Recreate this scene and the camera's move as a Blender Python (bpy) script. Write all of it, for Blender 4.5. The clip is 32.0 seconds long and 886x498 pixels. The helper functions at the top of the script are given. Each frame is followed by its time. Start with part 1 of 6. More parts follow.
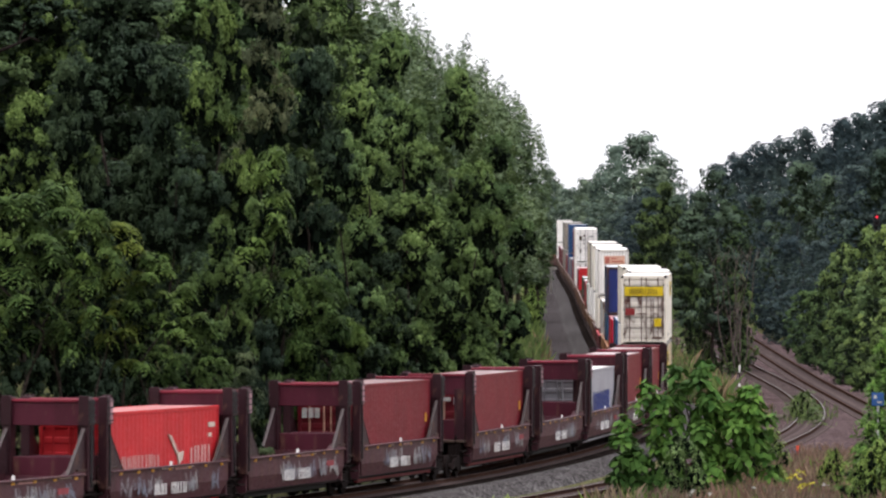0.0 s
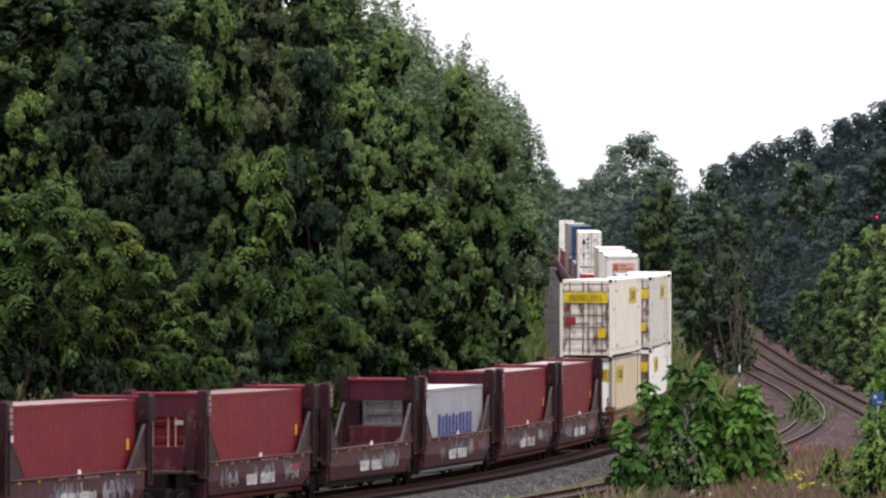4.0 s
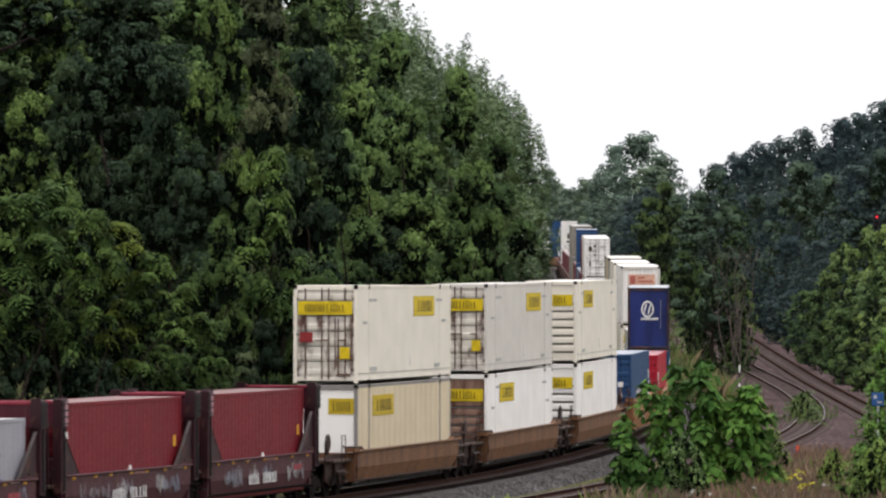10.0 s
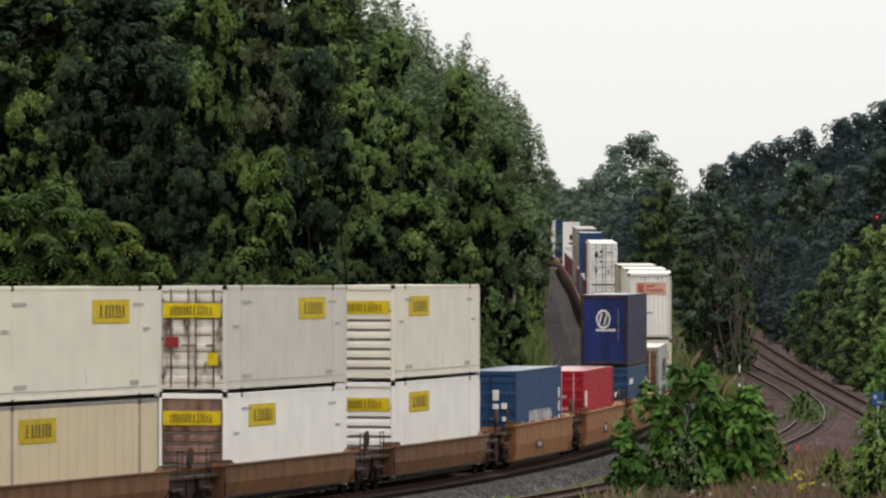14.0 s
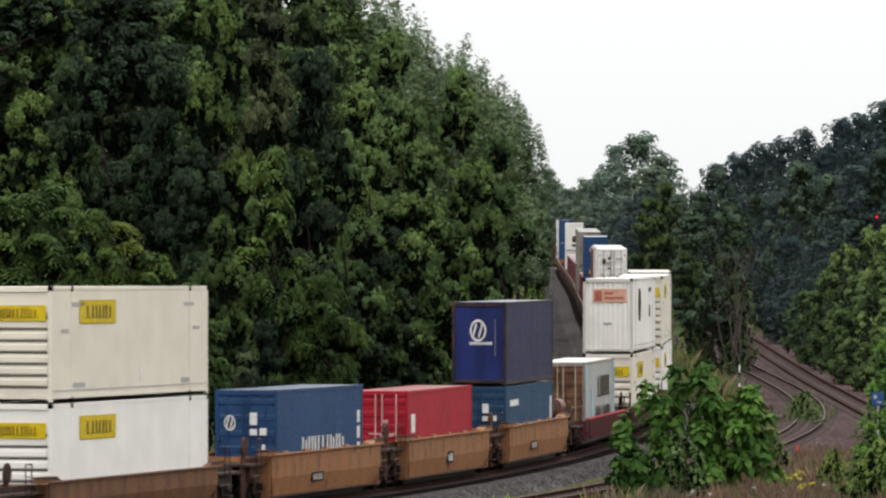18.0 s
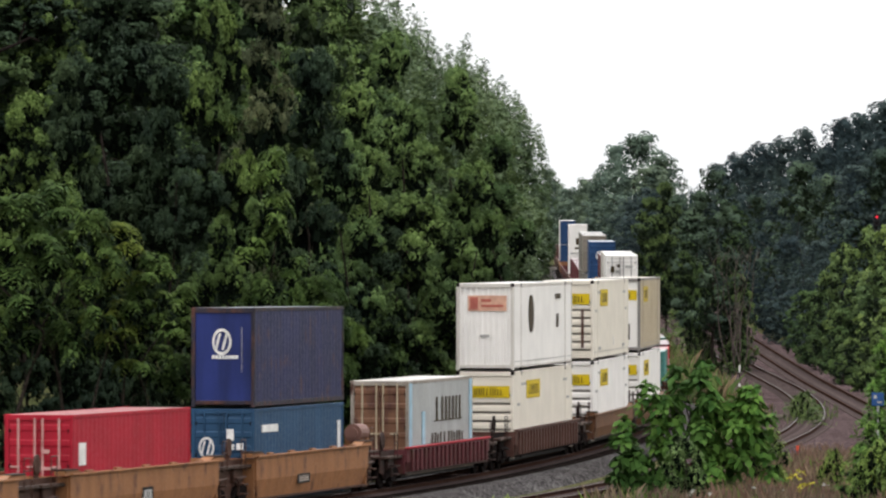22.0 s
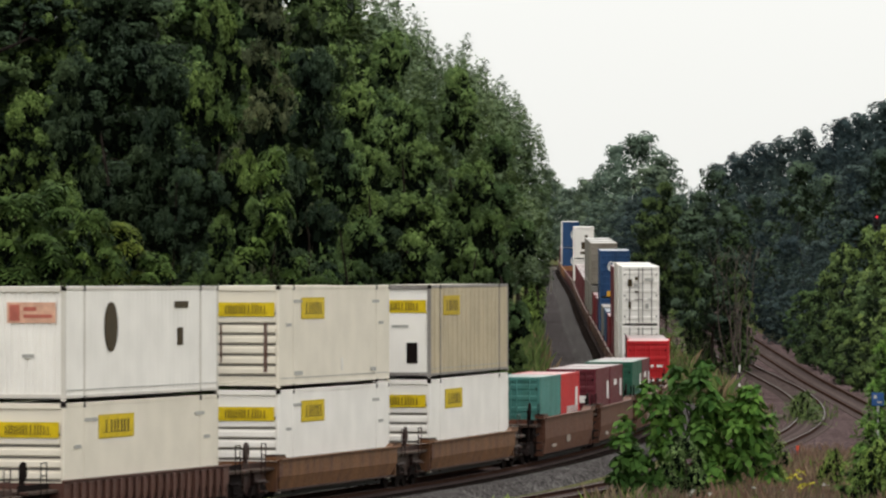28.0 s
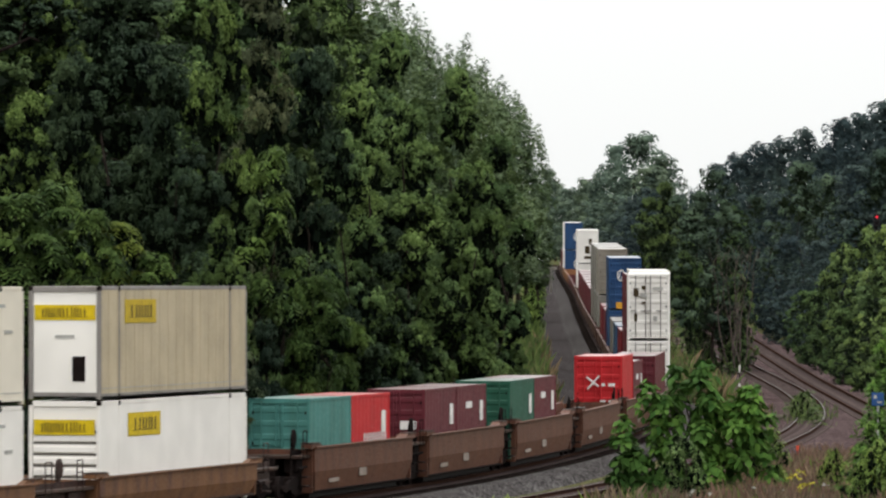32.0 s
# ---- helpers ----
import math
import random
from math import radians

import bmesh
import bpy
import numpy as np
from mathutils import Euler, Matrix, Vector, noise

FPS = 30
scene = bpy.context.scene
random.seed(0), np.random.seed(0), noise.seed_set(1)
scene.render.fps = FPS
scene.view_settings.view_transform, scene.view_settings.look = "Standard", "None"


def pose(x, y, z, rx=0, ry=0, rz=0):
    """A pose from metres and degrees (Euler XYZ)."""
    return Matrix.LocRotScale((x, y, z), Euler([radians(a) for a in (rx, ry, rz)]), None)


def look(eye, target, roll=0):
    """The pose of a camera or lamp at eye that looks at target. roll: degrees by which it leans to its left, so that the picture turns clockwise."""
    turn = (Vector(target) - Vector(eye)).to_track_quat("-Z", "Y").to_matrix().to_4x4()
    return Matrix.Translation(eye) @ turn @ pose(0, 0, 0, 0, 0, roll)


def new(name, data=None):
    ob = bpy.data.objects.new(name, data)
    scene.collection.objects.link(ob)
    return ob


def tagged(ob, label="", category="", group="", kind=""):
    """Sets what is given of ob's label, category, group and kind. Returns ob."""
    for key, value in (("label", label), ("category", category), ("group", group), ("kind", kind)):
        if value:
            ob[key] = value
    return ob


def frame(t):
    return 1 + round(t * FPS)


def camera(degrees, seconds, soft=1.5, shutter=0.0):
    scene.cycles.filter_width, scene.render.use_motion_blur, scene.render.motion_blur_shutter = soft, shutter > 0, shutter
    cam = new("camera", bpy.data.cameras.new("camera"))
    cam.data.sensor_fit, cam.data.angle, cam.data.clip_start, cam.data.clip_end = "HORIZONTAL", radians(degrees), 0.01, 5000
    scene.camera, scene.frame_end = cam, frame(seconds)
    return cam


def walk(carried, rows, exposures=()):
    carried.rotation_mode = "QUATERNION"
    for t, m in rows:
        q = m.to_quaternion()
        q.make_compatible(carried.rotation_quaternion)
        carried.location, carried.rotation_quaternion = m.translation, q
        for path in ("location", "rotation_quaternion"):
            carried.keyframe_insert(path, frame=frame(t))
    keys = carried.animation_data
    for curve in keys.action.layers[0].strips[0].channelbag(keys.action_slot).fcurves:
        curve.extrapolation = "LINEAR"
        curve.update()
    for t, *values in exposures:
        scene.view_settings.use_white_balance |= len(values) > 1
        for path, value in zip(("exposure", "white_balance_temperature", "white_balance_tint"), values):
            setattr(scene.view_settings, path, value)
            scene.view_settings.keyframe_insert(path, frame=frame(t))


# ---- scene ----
# The film is squeezed sideways to three quarters, so every height here carries the ratio TALL.
TALL = 4 / 3
EYE_Z = 8.506
cam = camera(8.8206, 32.0, soft=2.3, shutter=0.5)
EYE = pose(0, 0, EYE_Z, 90.284, 0, 0)
walk(cam, [(0.0, EYE), (32.0, EYE)], [(0.0, 0.16, 6350, 16), (6.0, 0.16, 6350, 16), (8.0, 0.06, 6360, 15), (10.0, -0.09, 6420, 12), (12.0, -0.20, 6600, 9), (14.0, -0.29, 6700, 9), (16.5, -0.26, 6600, 8), (18.0, -0.18, 6500, 9), (20.0, -0.05, 6450, 11), (23.0, -0.06, 6450, 10), (25.0, -0.18, 6560, 9), (28.0, -0.27, 6720, 7), (30.0, -0.24, 6720, 7), (32.0, -0.17, 6550, 8)])

# ---- light: a white overcast sky, a weak wide sun ----
SUN_UP, SUN_TURN = 74, 208
world = bpy.data.worlds.new("overcast_sky")
scene.world = world
world.use_nodes = True
wn = world.node_tree.nodes
wl = world.node_tree.links
sky = wn.new("ShaderNodeTexSky")
sky.sky_type = "NISHITA"
sky.sun_disc = False
sky.sun_elevation, sky.sun_rotation = radians(SUN_UP), radians(SUN_TURN)
sky.air_density, sky.dust_density, sky.ozone_density = 1.0, 3.0, 1.0
pale = wn.new("ShaderNodeHueSaturation")
pale.inputs["Saturation"].default_value = 0.12
# the cloud cover is brightest overhead and evenly paler towards the horizon
geo = wn.new("ShaderNodeTexCoord")
sep = wn.new("ShaderNodeSeparateXYZ")
cover = wn.new("ShaderNodeMapRange")
cover.inputs["To Min"].default_value, cover.inputs["To Max"].default_value = 1.15, 2.9
grey = wn.new("ShaderNodeCombineColor")
wl.new(geo.outputs["Generated"], sep.inputs[0])
wl.new(sep.outputs["Z"], cover.inputs["Value"])
for k, f in enumerate((7.0, 7.05, 7.1)):
    mul = wn.new("ShaderNodeMath")
    mul.operation = "MULTIPLY"
    mul.inputs[1].default_value = f
    wl.new(cover.outputs[0], mul.inputs[0])
    wl.new(mul.outputs[0], grey.inputs[k])
cloud = wn.new("ShaderNodeMix")
cloud.data_type = "RGBA"
cloud.inputs[0].default_value = 0.9
wl.new(grey.outputs[0], cloud.inputs[7])
wl.new(sky.outputs[0], pale.inputs["Color"])
wl.new(pale.outputs[0], cloud.inputs[6])
wl.new(cloud.outputs[2], wn["Background"].inputs["Color"])
wn["Background"].inputs["Strength"].default_value = 0.142
sun_data = bpy.data.lights.new("sun", "SUN")
sun_data.energy, sun_data.angle, sun_data.color = 1.3, radians(20), (1.0, 0.97, 0.92)
sun = new("sun", sun_data)
sun.matrix_world = look((-14, -26, 105), (0, 0, 0))


# ---- materials ----
def material(name, rough=0.6, metal=0.0):
    m = bpy.data.materials.new(name)
    m.use_nodes = True
    b = m.node_tree.nodes["Principled BSDF"]
    b.inputs["Roughness"].default_value, b.inputs["Metallic"].default_value = rough, metal
    b.inputs["Specular IOR Level"].default_value = 0.2
    return m, m.node_tree.nodes, m.node_tree.links, b


def noise_ramp(n, l, scale, stops, stretch=(1, 1, 1), detail=5.0, space="Object"):
    co = n.new("ShaderNodeTexCoord")
    mp = n.new("ShaderNodeMapping")
    mp.inputs["Scale"].default_value = stretch
    tx = n.new("ShaderNodeTexNoise")
    tx.inputs["Scale"].default_value, tx.inputs["Detail"].default_value = scale, detail
    rp = n.new("ShaderNodeValToRGB")
    l.new(co.outputs[space], mp.inputs[0])
    l.new(mp.outputs[0], tx.inputs["Vector"])
    l.new(tx.outputs["Fac"], rp.inputs[0])
    e = rp.color_ramp.elements
    e[0].position, e[0].color = stops[0][0], (*stops[0][1], 1)
    e[1].position, e[1].color = stops[-1][0], (*stops[-1][1], 1)
    for p, c in stops[1:-1]:
        q = e.new(p)
        q.color = (*c, 1)
    return rp.outputs[0]


def mix(n, l, a, b, f, mode="MIX"):
    x = n.new("ShaderNodeMix")
    x.data_type, x.blend_type = "RGBA", mode
    for i, v in ((6, a), (7, b), (0, f)):
        if isinstance(v, (int, float)):
            x.inputs[i].default_value = v
        elif isinstance(v, tuple):
            x.inputs[i].default_value = (*v, 1)
        else:
            l.new(v, x.inputs[i])
    return x.outputs[2]


PAINTS = {}


def paint(name, col, dirt=0.35, rust=0.0, rough=0.5):
    """Weathered vehicle paint: soft fading, streaks that run down, rust blooms."""
    if name in PAINTS:
        return PAINTS[name]
    m, n, l, b = material(name, rough)
    k = 1 - dirt
    w = min(1.0, dirt * 3)
    dark = tuple(c * k * t for c, t in zip(col, (1.0, 1 - 0.04 * w, 1 - 0.1 * w)))
    streak = noise_ramp(n, l, 0.8, [(0.4, (0, 0, 0)), (0.8, (1, 1, 1))], (2.0, 2.0, 0.22))
    low = 0.86 if dirt > 0.1 else 0.94
    blotch = noise_ramp(n, l, 0.7, [(0.35, (low,) * 3), (0.7, (1.04,) * 3)], detail=5.0 if dirt > 0.1 else 1.0)
    c = mix(n, l, col, dark, streak if dirt > 0.1 else 0.3)
    c = mix(n, l, c, blotch, 1.0, "MULTIPLY")
    if rust:
        spots = noise_ramp(n, l, 1.6, [(0.60 - 0.25 * rust, (0, 0, 0)), (0.72 - 0.13 * rust, (1, 1, 1))], (1.5, 1.5, 0.6), 8.0)
        c = mix(n, l, c, (0.085, 0.038, 0.028), spots)
    l.new(c, b.inputs["Base Color"])
    fine = noise_ramp(n, l, 9.0, [(0.3, (rough - 0.1,) * 3), (0.7, (rough + 0.15,) * 3)])
    l.new(fine, b.inputs["Roughness"])
    PAINTS[name] = m
    return m


def leafy(name, dark, light, tint, sheen=0.07):
    """Leaves: each one its own green, whole branches lighter or duller, a little light through."""
    m, n, l, b = material(name, 0.7)
    g = n.new("ShaderNodeNewGeometry")
    r = n.new("ShaderNodeValToRGB")
    e = r.color_ramp.elements
    e[0].color, e[1].color = (*dark, 1), (*light, 1)
    l.new(g.outputs["Random Per Island"], r.inputs[0])
    co = n.new("ShaderNodeTexCoord")
    ob = n.new("ShaderNodeObjectInfo")
    tx = n.new("ShaderNodeTexNoise")
    tx.inputs["Scale"].default_value = 0.30
    l.new(co.outputs["Object"], tx.inputs["Vector"])
    rp = n.new("ShaderNodeValToRGB")
    rp.color_ramp.elements[0].position, rp.color_ramp.elements[0].color = 0.36, (0.60, 0.63, 0.66, 1)
    rp.color_ramp.elements[1].position, rp.color_ramp.elements[1].color = 0.62, (*tint, 1)
    l.new(tx.outputs["Fac"], rp.inputs[0])
    c = mix(n, l, r.outputs[0], rp.outputs[0], 1.0, "MULTIPLY")
    per = n.new("ShaderNodeValToRGB")
    per.color_ramp.elements[0].color, per.color_ramp.elements[1].color = (0.74, 0.78, 0.84, 1), (1.18, 1.13, 1.0, 1)
    l.new(ob.outputs["Random"], per.inputs[0])
    c = mix(n, l, c, per.outputs[0], 1.0, "MULTIPLY")
    l.new(c, b.inputs["Base Color"])
    b.inputs["Specular IOR Level"].default_value = sheen
    tr = n.new("ShaderNodeBsdfTranslucent")
    l.new(c, tr.inputs["Color"])
    ms = n.new("ShaderNodeMixShader")
    ms.inputs[0].default_value = 0.15
    l.new(b.outputs[0], ms.inputs[1])
    l.new(tr.outputs[0], ms.inputs[2])
    l.new(ms.outputs[0], n["Material Output"].inputs["Surface"])
    return m


def ground_stuff(name, stops, scale, fine_scale, bump=0.4, rough=0.9):
    m, n, l, b = material(name, rough)
    b.inputs["Specular IOR Level"].default_value = 0.0
    c1 = noise_ramp(n, l, scale, stops, space="Object", detail=6.0)
    c2 = noise_ramp(n, l, fine_scale, [(0.3, (0.5, 0.5, 0.5)), (0.7, (1.3, 1.3, 1.3))], space="Object", detail=2.0)
    c = mix(n, l, c1, c2, 1.0, "MULTIPLY")
    l.new(c, b.inputs["Base Color"])
    bp = n.new("ShaderNodeBump")
    bp.inputs["Strength"].default_value, bp.inputs["Distance"].default_value = bump, 0.08
    l.new(c2, bp.inputs["Height"])
    l.new(bp.outputs[0], b.inputs["Normal"])
    return m


def stones(name, dark, light, size, rough=0.85):
    """Crushed stone: each stone its own grey, with relief and darker joints."""
    m, n, l, b = material(name, rough)
    b.inputs["Specular IOR Level"].default_value = 0.0
    co = n.new("ShaderNodeTexCoord")
    vo = n.new("ShaderNodeTexVoronoi")
    vo.inputs["Scale"].default_value = 1 / size
    l.new(co.outputs["Object"], vo.inputs["Vector"])
    sp = n.new("ShaderNodeSeparateColor")
    l.new(vo.outputs["Color"], sp.inputs[0])
    rp = n.new("ShaderNodeValToRGB")
    rp.color_ramp.elements[0].color, rp.color_ramp.elements[1].color = (*dark, 1), (*light, 1)
    l.new(sp.outputs[0], rp.inputs[0])
    jo = n.new("ShaderNodeValToRGB")
    jo.color_ramp.elements[0].position, jo.color_ramp.elements[0].color = 0.35, (1, 1, 1, 1)
    jo.color_ramp.elements[1].position, jo.color_ramp.elements[1].color = 0.75, (0.3, 0.3, 0.3, 1)
    l.new(vo.outputs["Distance"], jo.inputs[0])
    c = mix(n, l, rp.outputs[0], jo.outputs[0], 1.0, "MULTIPLY")
    big = noise_ramp(n, l, 0.35, [(0.35, (0.75, 0.73, 0.72)), (0.68, (1.15, 1.15, 1.15))])
    c = mix(n, l, c, big, 1.0, "MULTIPLY")
    l.new(c, b.inputs["Base Color"])
    bp = n.new("ShaderNodeBump")
    bp.inputs["Strength"].default_value, bp.inputs["Distance"].default_value = 0.9, size * 0.8
    bp.invert = True
    l.new(vo.outputs["Distance"], bp.inputs["Height"])
    l.new(bp.outputs[0], b.inputs["Normal"])
    return m


def plain(name, col, rough=0.6, metal=0.0):
    m, n, l, b = material(name, rough, metal)
    c = noise_ramp(n, l, 3.0, [(0.3, tuple(v * 0.75 for v in col)), (0.7, tuple(v * 1.1 for v in col))])
    l.new(c, b.inputs["Base Color"])
    return m


LEAF_DARK = leafy("dark_leaves", (0.017, 0.031, 0.019), (0.045, 0.070, 0.041), (1.4, 1.35, 1.15))
LEAF_MID = leafy("green_leaves", (0.050, 0.089, 0.033), (0.120, 0.180, 0.070), (1.35, 1.3, 1.1))
LEAF_LIGHT = leafy("light_leaves", (0.050, 0.095, 0.022), (0.185, 0.265, 0.080), (1.3, 1.25, 1.0))
LEAF_SOFT = leafy("soft_green_leaves", (0.064, 0.113, 0.042), (0.149, 0.218, 0.087), (1.3, 1.25, 1.0))
LEAF_BROAD = leafy("broad_leaves", (0.030, 0.082, 0.018), (0.098, 0.190, 0.044), (1.25, 1.2, 0.9))
LEAF_GREY = leafy("grey_leaves", (0.038, 0.064, 0.026), (0.096, 0.136, 0.055), (1.2, 1.2, 1.0))
LEAF_BANK = leafy("bank_leaves", (0.073, 0.119, 0.046), (0.165, 0.232, 0.089), (1.25, 1.2, 1.0))
LEAF_OLIVE = leafy("olive_leaves", (0.048, 0.081, 0.025), (0.110, 0.161, 0.055), (1.4, 1.35, 1.1))
# paled for distance: the haze before far trees is put into the colour
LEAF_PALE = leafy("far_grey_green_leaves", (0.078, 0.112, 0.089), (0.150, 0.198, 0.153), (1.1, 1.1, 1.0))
LEAF_FROND = leafy("frond_leaves", (0.025, 0.052, 0.013), (0.090, 0.140, 0.039), (1.2, 1.15, 1.0))
LEAF_FROND_YELLOW = leafy("yellowish_frond_leaves", (0.045, 0.070, 0.012), (0.135, 0.168, 0.034), (1.2, 1.15, 1.0))
LEAF_FROND_GREY = leafy("dull_frond_leaves", (0.026, 0.042, 0.020), (0.072, 0.096, 0.050), (1.25, 1.2, 1.05))
# the dimness inside a crown is put into this darker green
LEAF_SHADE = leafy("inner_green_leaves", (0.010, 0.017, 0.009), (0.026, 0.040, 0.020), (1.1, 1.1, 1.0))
LEAF_BROWN = leafy("brownish_leaves", (0.044, 0.059, 0.034), (0.104, 0.118, 0.066), (1.2, 1.15, 1.05))
# this and the next green carry the bluish haze of distance as colour
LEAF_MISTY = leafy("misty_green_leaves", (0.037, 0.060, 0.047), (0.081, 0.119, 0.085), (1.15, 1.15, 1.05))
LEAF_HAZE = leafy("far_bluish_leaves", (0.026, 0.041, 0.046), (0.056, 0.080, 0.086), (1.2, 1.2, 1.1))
LEAF_SAPLING = leafy("yellow_green_leaves", (0.052, 0.120, 0.024), (0.150, 0.260, 0.062), (1.2, 1.15, 0.9))
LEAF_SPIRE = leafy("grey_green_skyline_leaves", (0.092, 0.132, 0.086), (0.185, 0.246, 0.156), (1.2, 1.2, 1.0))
# near-black: the deep shade between boughs is painted into this leaf colour
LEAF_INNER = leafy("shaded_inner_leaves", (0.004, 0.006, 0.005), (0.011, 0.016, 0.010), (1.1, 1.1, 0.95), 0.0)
STRAW = leafy("dry_weeds", (0.13, 0.095, 0.065), (0.33, 0.25, 0.17), (1.15, 1.1, 1.0))
PURPLE = leafy("reddish_weeds", (0.12, 0.070, 0.060), (0.27, 0.175, 0.145), (1.1, 1.1, 1.0))
LEAF_YELLOW = leafy("yellow_flowers", (0.35, 0.30, 0.03), (0.55, 0.48, 0.05), (1.1, 1.1, 1.0))
BARK = ground_stuff("bark", [(0.3, (0.020, 0.016, 0.014)), (0.7, (0.055, 0.044, 0.037))], 2.0, 12.0)
STEM_BARK = ground_stuff("grey_stem_bark", [(0.3, (0.065, 0.052, 0.046)), (0.7, (0.145, 0.118, 0.106))], 2.0, 12.0)
EARTH = ground_stuff("weedy_earth", [(0.30, (0.05, 0.065, 0.025)), (0.55, (0.085, 0.085, 0.04)), (0.72, (0.13, 0.11, 0.07))], 0.25, 4.0, 0.8)
BALLAST = stones("grey_ballast", (0.028, 0.026, 0.027), (0.170, 0.158, 0.155), 0.11)
# dark from oil, and from the train's shadow painted into the stones
OILY_SHADE = stones("oily_shaded_ballast", (0.008, 0.006, 0.0055), (0.028, 0.022, 0.020), 0.11)
OLD_BALLAST = stones("brown_ballast", (0.060, 0.041, 0.042), (0.175, 0.128, 0.128), 0.13)
GRAVEL = stones("dark_gravel_slope", (0.040, 0.035, 0.036), (0.120, 0.108, 0.108), 0.16)
WOOD = ground_stuff("weathered_sleeper", [(0.3, (0.048, 0.036, 0.034)), (0.7, (0.120, 0.092, 0.088))], 3.0, 20.0)
RAIL_RUST = plain("rusty_rail", (0.050, 0.028, 0.022), 0.9)
RAIL_RUST.node_tree.nodes["Principled BSDF"].inputs["Specular IOR Level"].default_value = 0.0
RAIL_SHINE = plain("worn_rail_head", (0.095, 0.082, 0.078), 0.6, 0.3)
STEEL = plain("dark_steel", (0.011, 0.0075, 0.0070), 0.9)
STEEL.node_tree.nodes["Principled BSDF"].inputs["Specular IOR Level"].default_value = 0.05
BLACK = plain("black_paint", (0.012, 0.011, 0.012), 0.6)
WHITE = plain("white_letter_paint", (0.72, 0.70, 0.68))
BUFF = plain("buff_letter_paint", (0.50, 0.42, 0.36))
YELLOW = plain("yellow_plate", (0.60, 0.43, 0.010), 0.5)
YELLOW_OLD = plain("faded_yellow_plate", (0.48, 0.34, 0.02), 0.6)
INK = plain("dark_letter_paint", (0.045, 0.030, 0.012))
BLUE_INK = plain("blue_letter_paint", (0.03, 0.045, 0.20))
ORANGE = plain("orange_reflector", (0.60, 0.30, 0.03), 0.4)
RED_INK = plain("red_plate", (0.22, 0.025, 0.025), 0.5)
SALMON = plain("salmon_plate", (0.62, 0.36, 0.26), 0.6)
GREYMARK = plain("grey_stencil", (0.38, 0.37, 0.35))


# ---- mesh helpers ----
def empty(name, m=None):
    ob = new(name)
    ob.empty_display_size = 0.5
    if m is not None:
        ob.matrix_world = m
    return ob


def part(name, bm, mat, parent, label=""):
    me = bpy.data.meshes.new(name)
    bm.to_mesh(me)
    bm.free()
    me.materials.append(mat)
    ob = new(name, me)
    ob.parent = parent
    return tagged(ob, label=label)


def bx(bm, x0, x1, y0, y1, z0, z1, bev=0.0):
    v = [bm.verts.new((x, y, z)) for x in (x0, x1) for y in (y0, y1) for z in (z0, z1)]
    f = [bm.faces.new([v[i] for i in q]) for q in ((0, 1, 3, 2), (4, 6, 7, 5), (0, 4, 5, 1), (2, 3, 7, 6), (0, 2, 6, 4), (1, 5, 7, 3))]
    if bev:
        bmesh.ops.bevel(bm, geom=list({e for q in f for e in q.edges}), offset=bev, segments=1, affect="EDGES")
    return bm


def boxes(*rows):
    bm = bmesh.new()
    for r in rows:
        bx(bm, *r)
    return bm


def slab(pts, y0, y1):
    """An upright plate: its outline in x and z, from y0 to y1."""
    bm = bmesh.new()
    a = [bm.verts.new((x, y0, z)) for x, z in pts]
    b = [bm.verts.new((x, y1, z)) for x, z in pts]
    bm.faces.new(a)
    bm.faces.new(b[::-1])
    for i in range(len(pts)):
        j = (i + 1) % len(pts)
        bm.faces.new((a[j], a[i], b[i], b[j]))
    bmesh.ops.recalc_face_normals(bm, faces=bm.faces)
    return bm


def rod(bm, a, b, r, seg=6):
    a, b = Vector(a), Vector(b)
    q = (b - a).to_track_quat("Z", "Y").to_matrix()
    ring = [[bm.verts.new(p + q @ Vector((r * math.cos(k * math.tau / seg), r * math.sin(k * math.tau / seg), 0))) for k in range(seg)] for p in (a, b)]
    for k in range(seg):
        bm.faces.new((ring[0][k], ring[0][(k + 1) % seg], ring[1][(k + 1) % seg], ring[1][k]))
    bm.faces.new(ring[0][::-1])
    bm.faces.new(ring[1])
    return bm


def from_arrays(name, verts, faces):
    """A mesh from numpy arrays of vertices and of equal-sided faces."""
    me = bpy.data.meshes.new(name)
    k = faces.shape[1]
    me.vertices.add(len(verts))
    me.vertices.foreach_set("co", verts.astype(np.float32).ravel())
    me.loops.add(faces.size)
    me.loops.foreach_set("vertex_index", faces.astype(np.int32).ravel())
    me.polygons.add(len(faces))
    me.polygons.foreach_set("loop_start", np.arange(0, faces.size, k, dtype=np.int32))
    me.update(calc_edges=True)
    return me


# ---- the main line: curvature and rise along it, from the fore to the far end ----
KAP_S = (70, 90, 100, 120, 140, 160, 180, 200, 220, 240, 260, 300, 360, 440, 520, 620, 720, 820, 940, 1080)
KAP = (0.001543, 0.002324, 0.001585, 0.00136, 0.002014, 0.001813, 0.000578, -0.000218, -1.8e-05, -8e-06, -2.2e-05, 5.7e-05, -5.4e-05, -2.2e-05, 5.4e-05, -1.9e-05, -5.7e-05, 0.000266, 0.000604, 0.000943)
RISE_S = (-20, 60, 140, 220, 320, 420, 520, 640, 800, 960, 1120)
RISE = (0.015, 0.0, 0.293, 1.009, 2.294, 3.641, 4.908, 6.141, 7.634, 8.501, 9.724)
STEP = 4.0
S_ALL = np.arange(-300, 1500.1, STEP)
_k = np.interp(S_ALL, KAP_S, KAP)
_i0 = int(np.argmin(abs(S_ALL)))
TH = np.concatenate([[0], np.cumsum((_k[1:] + _k[:-1]) / 2 * STEP)])
TH = TH - TH[_i0] + 1.266049
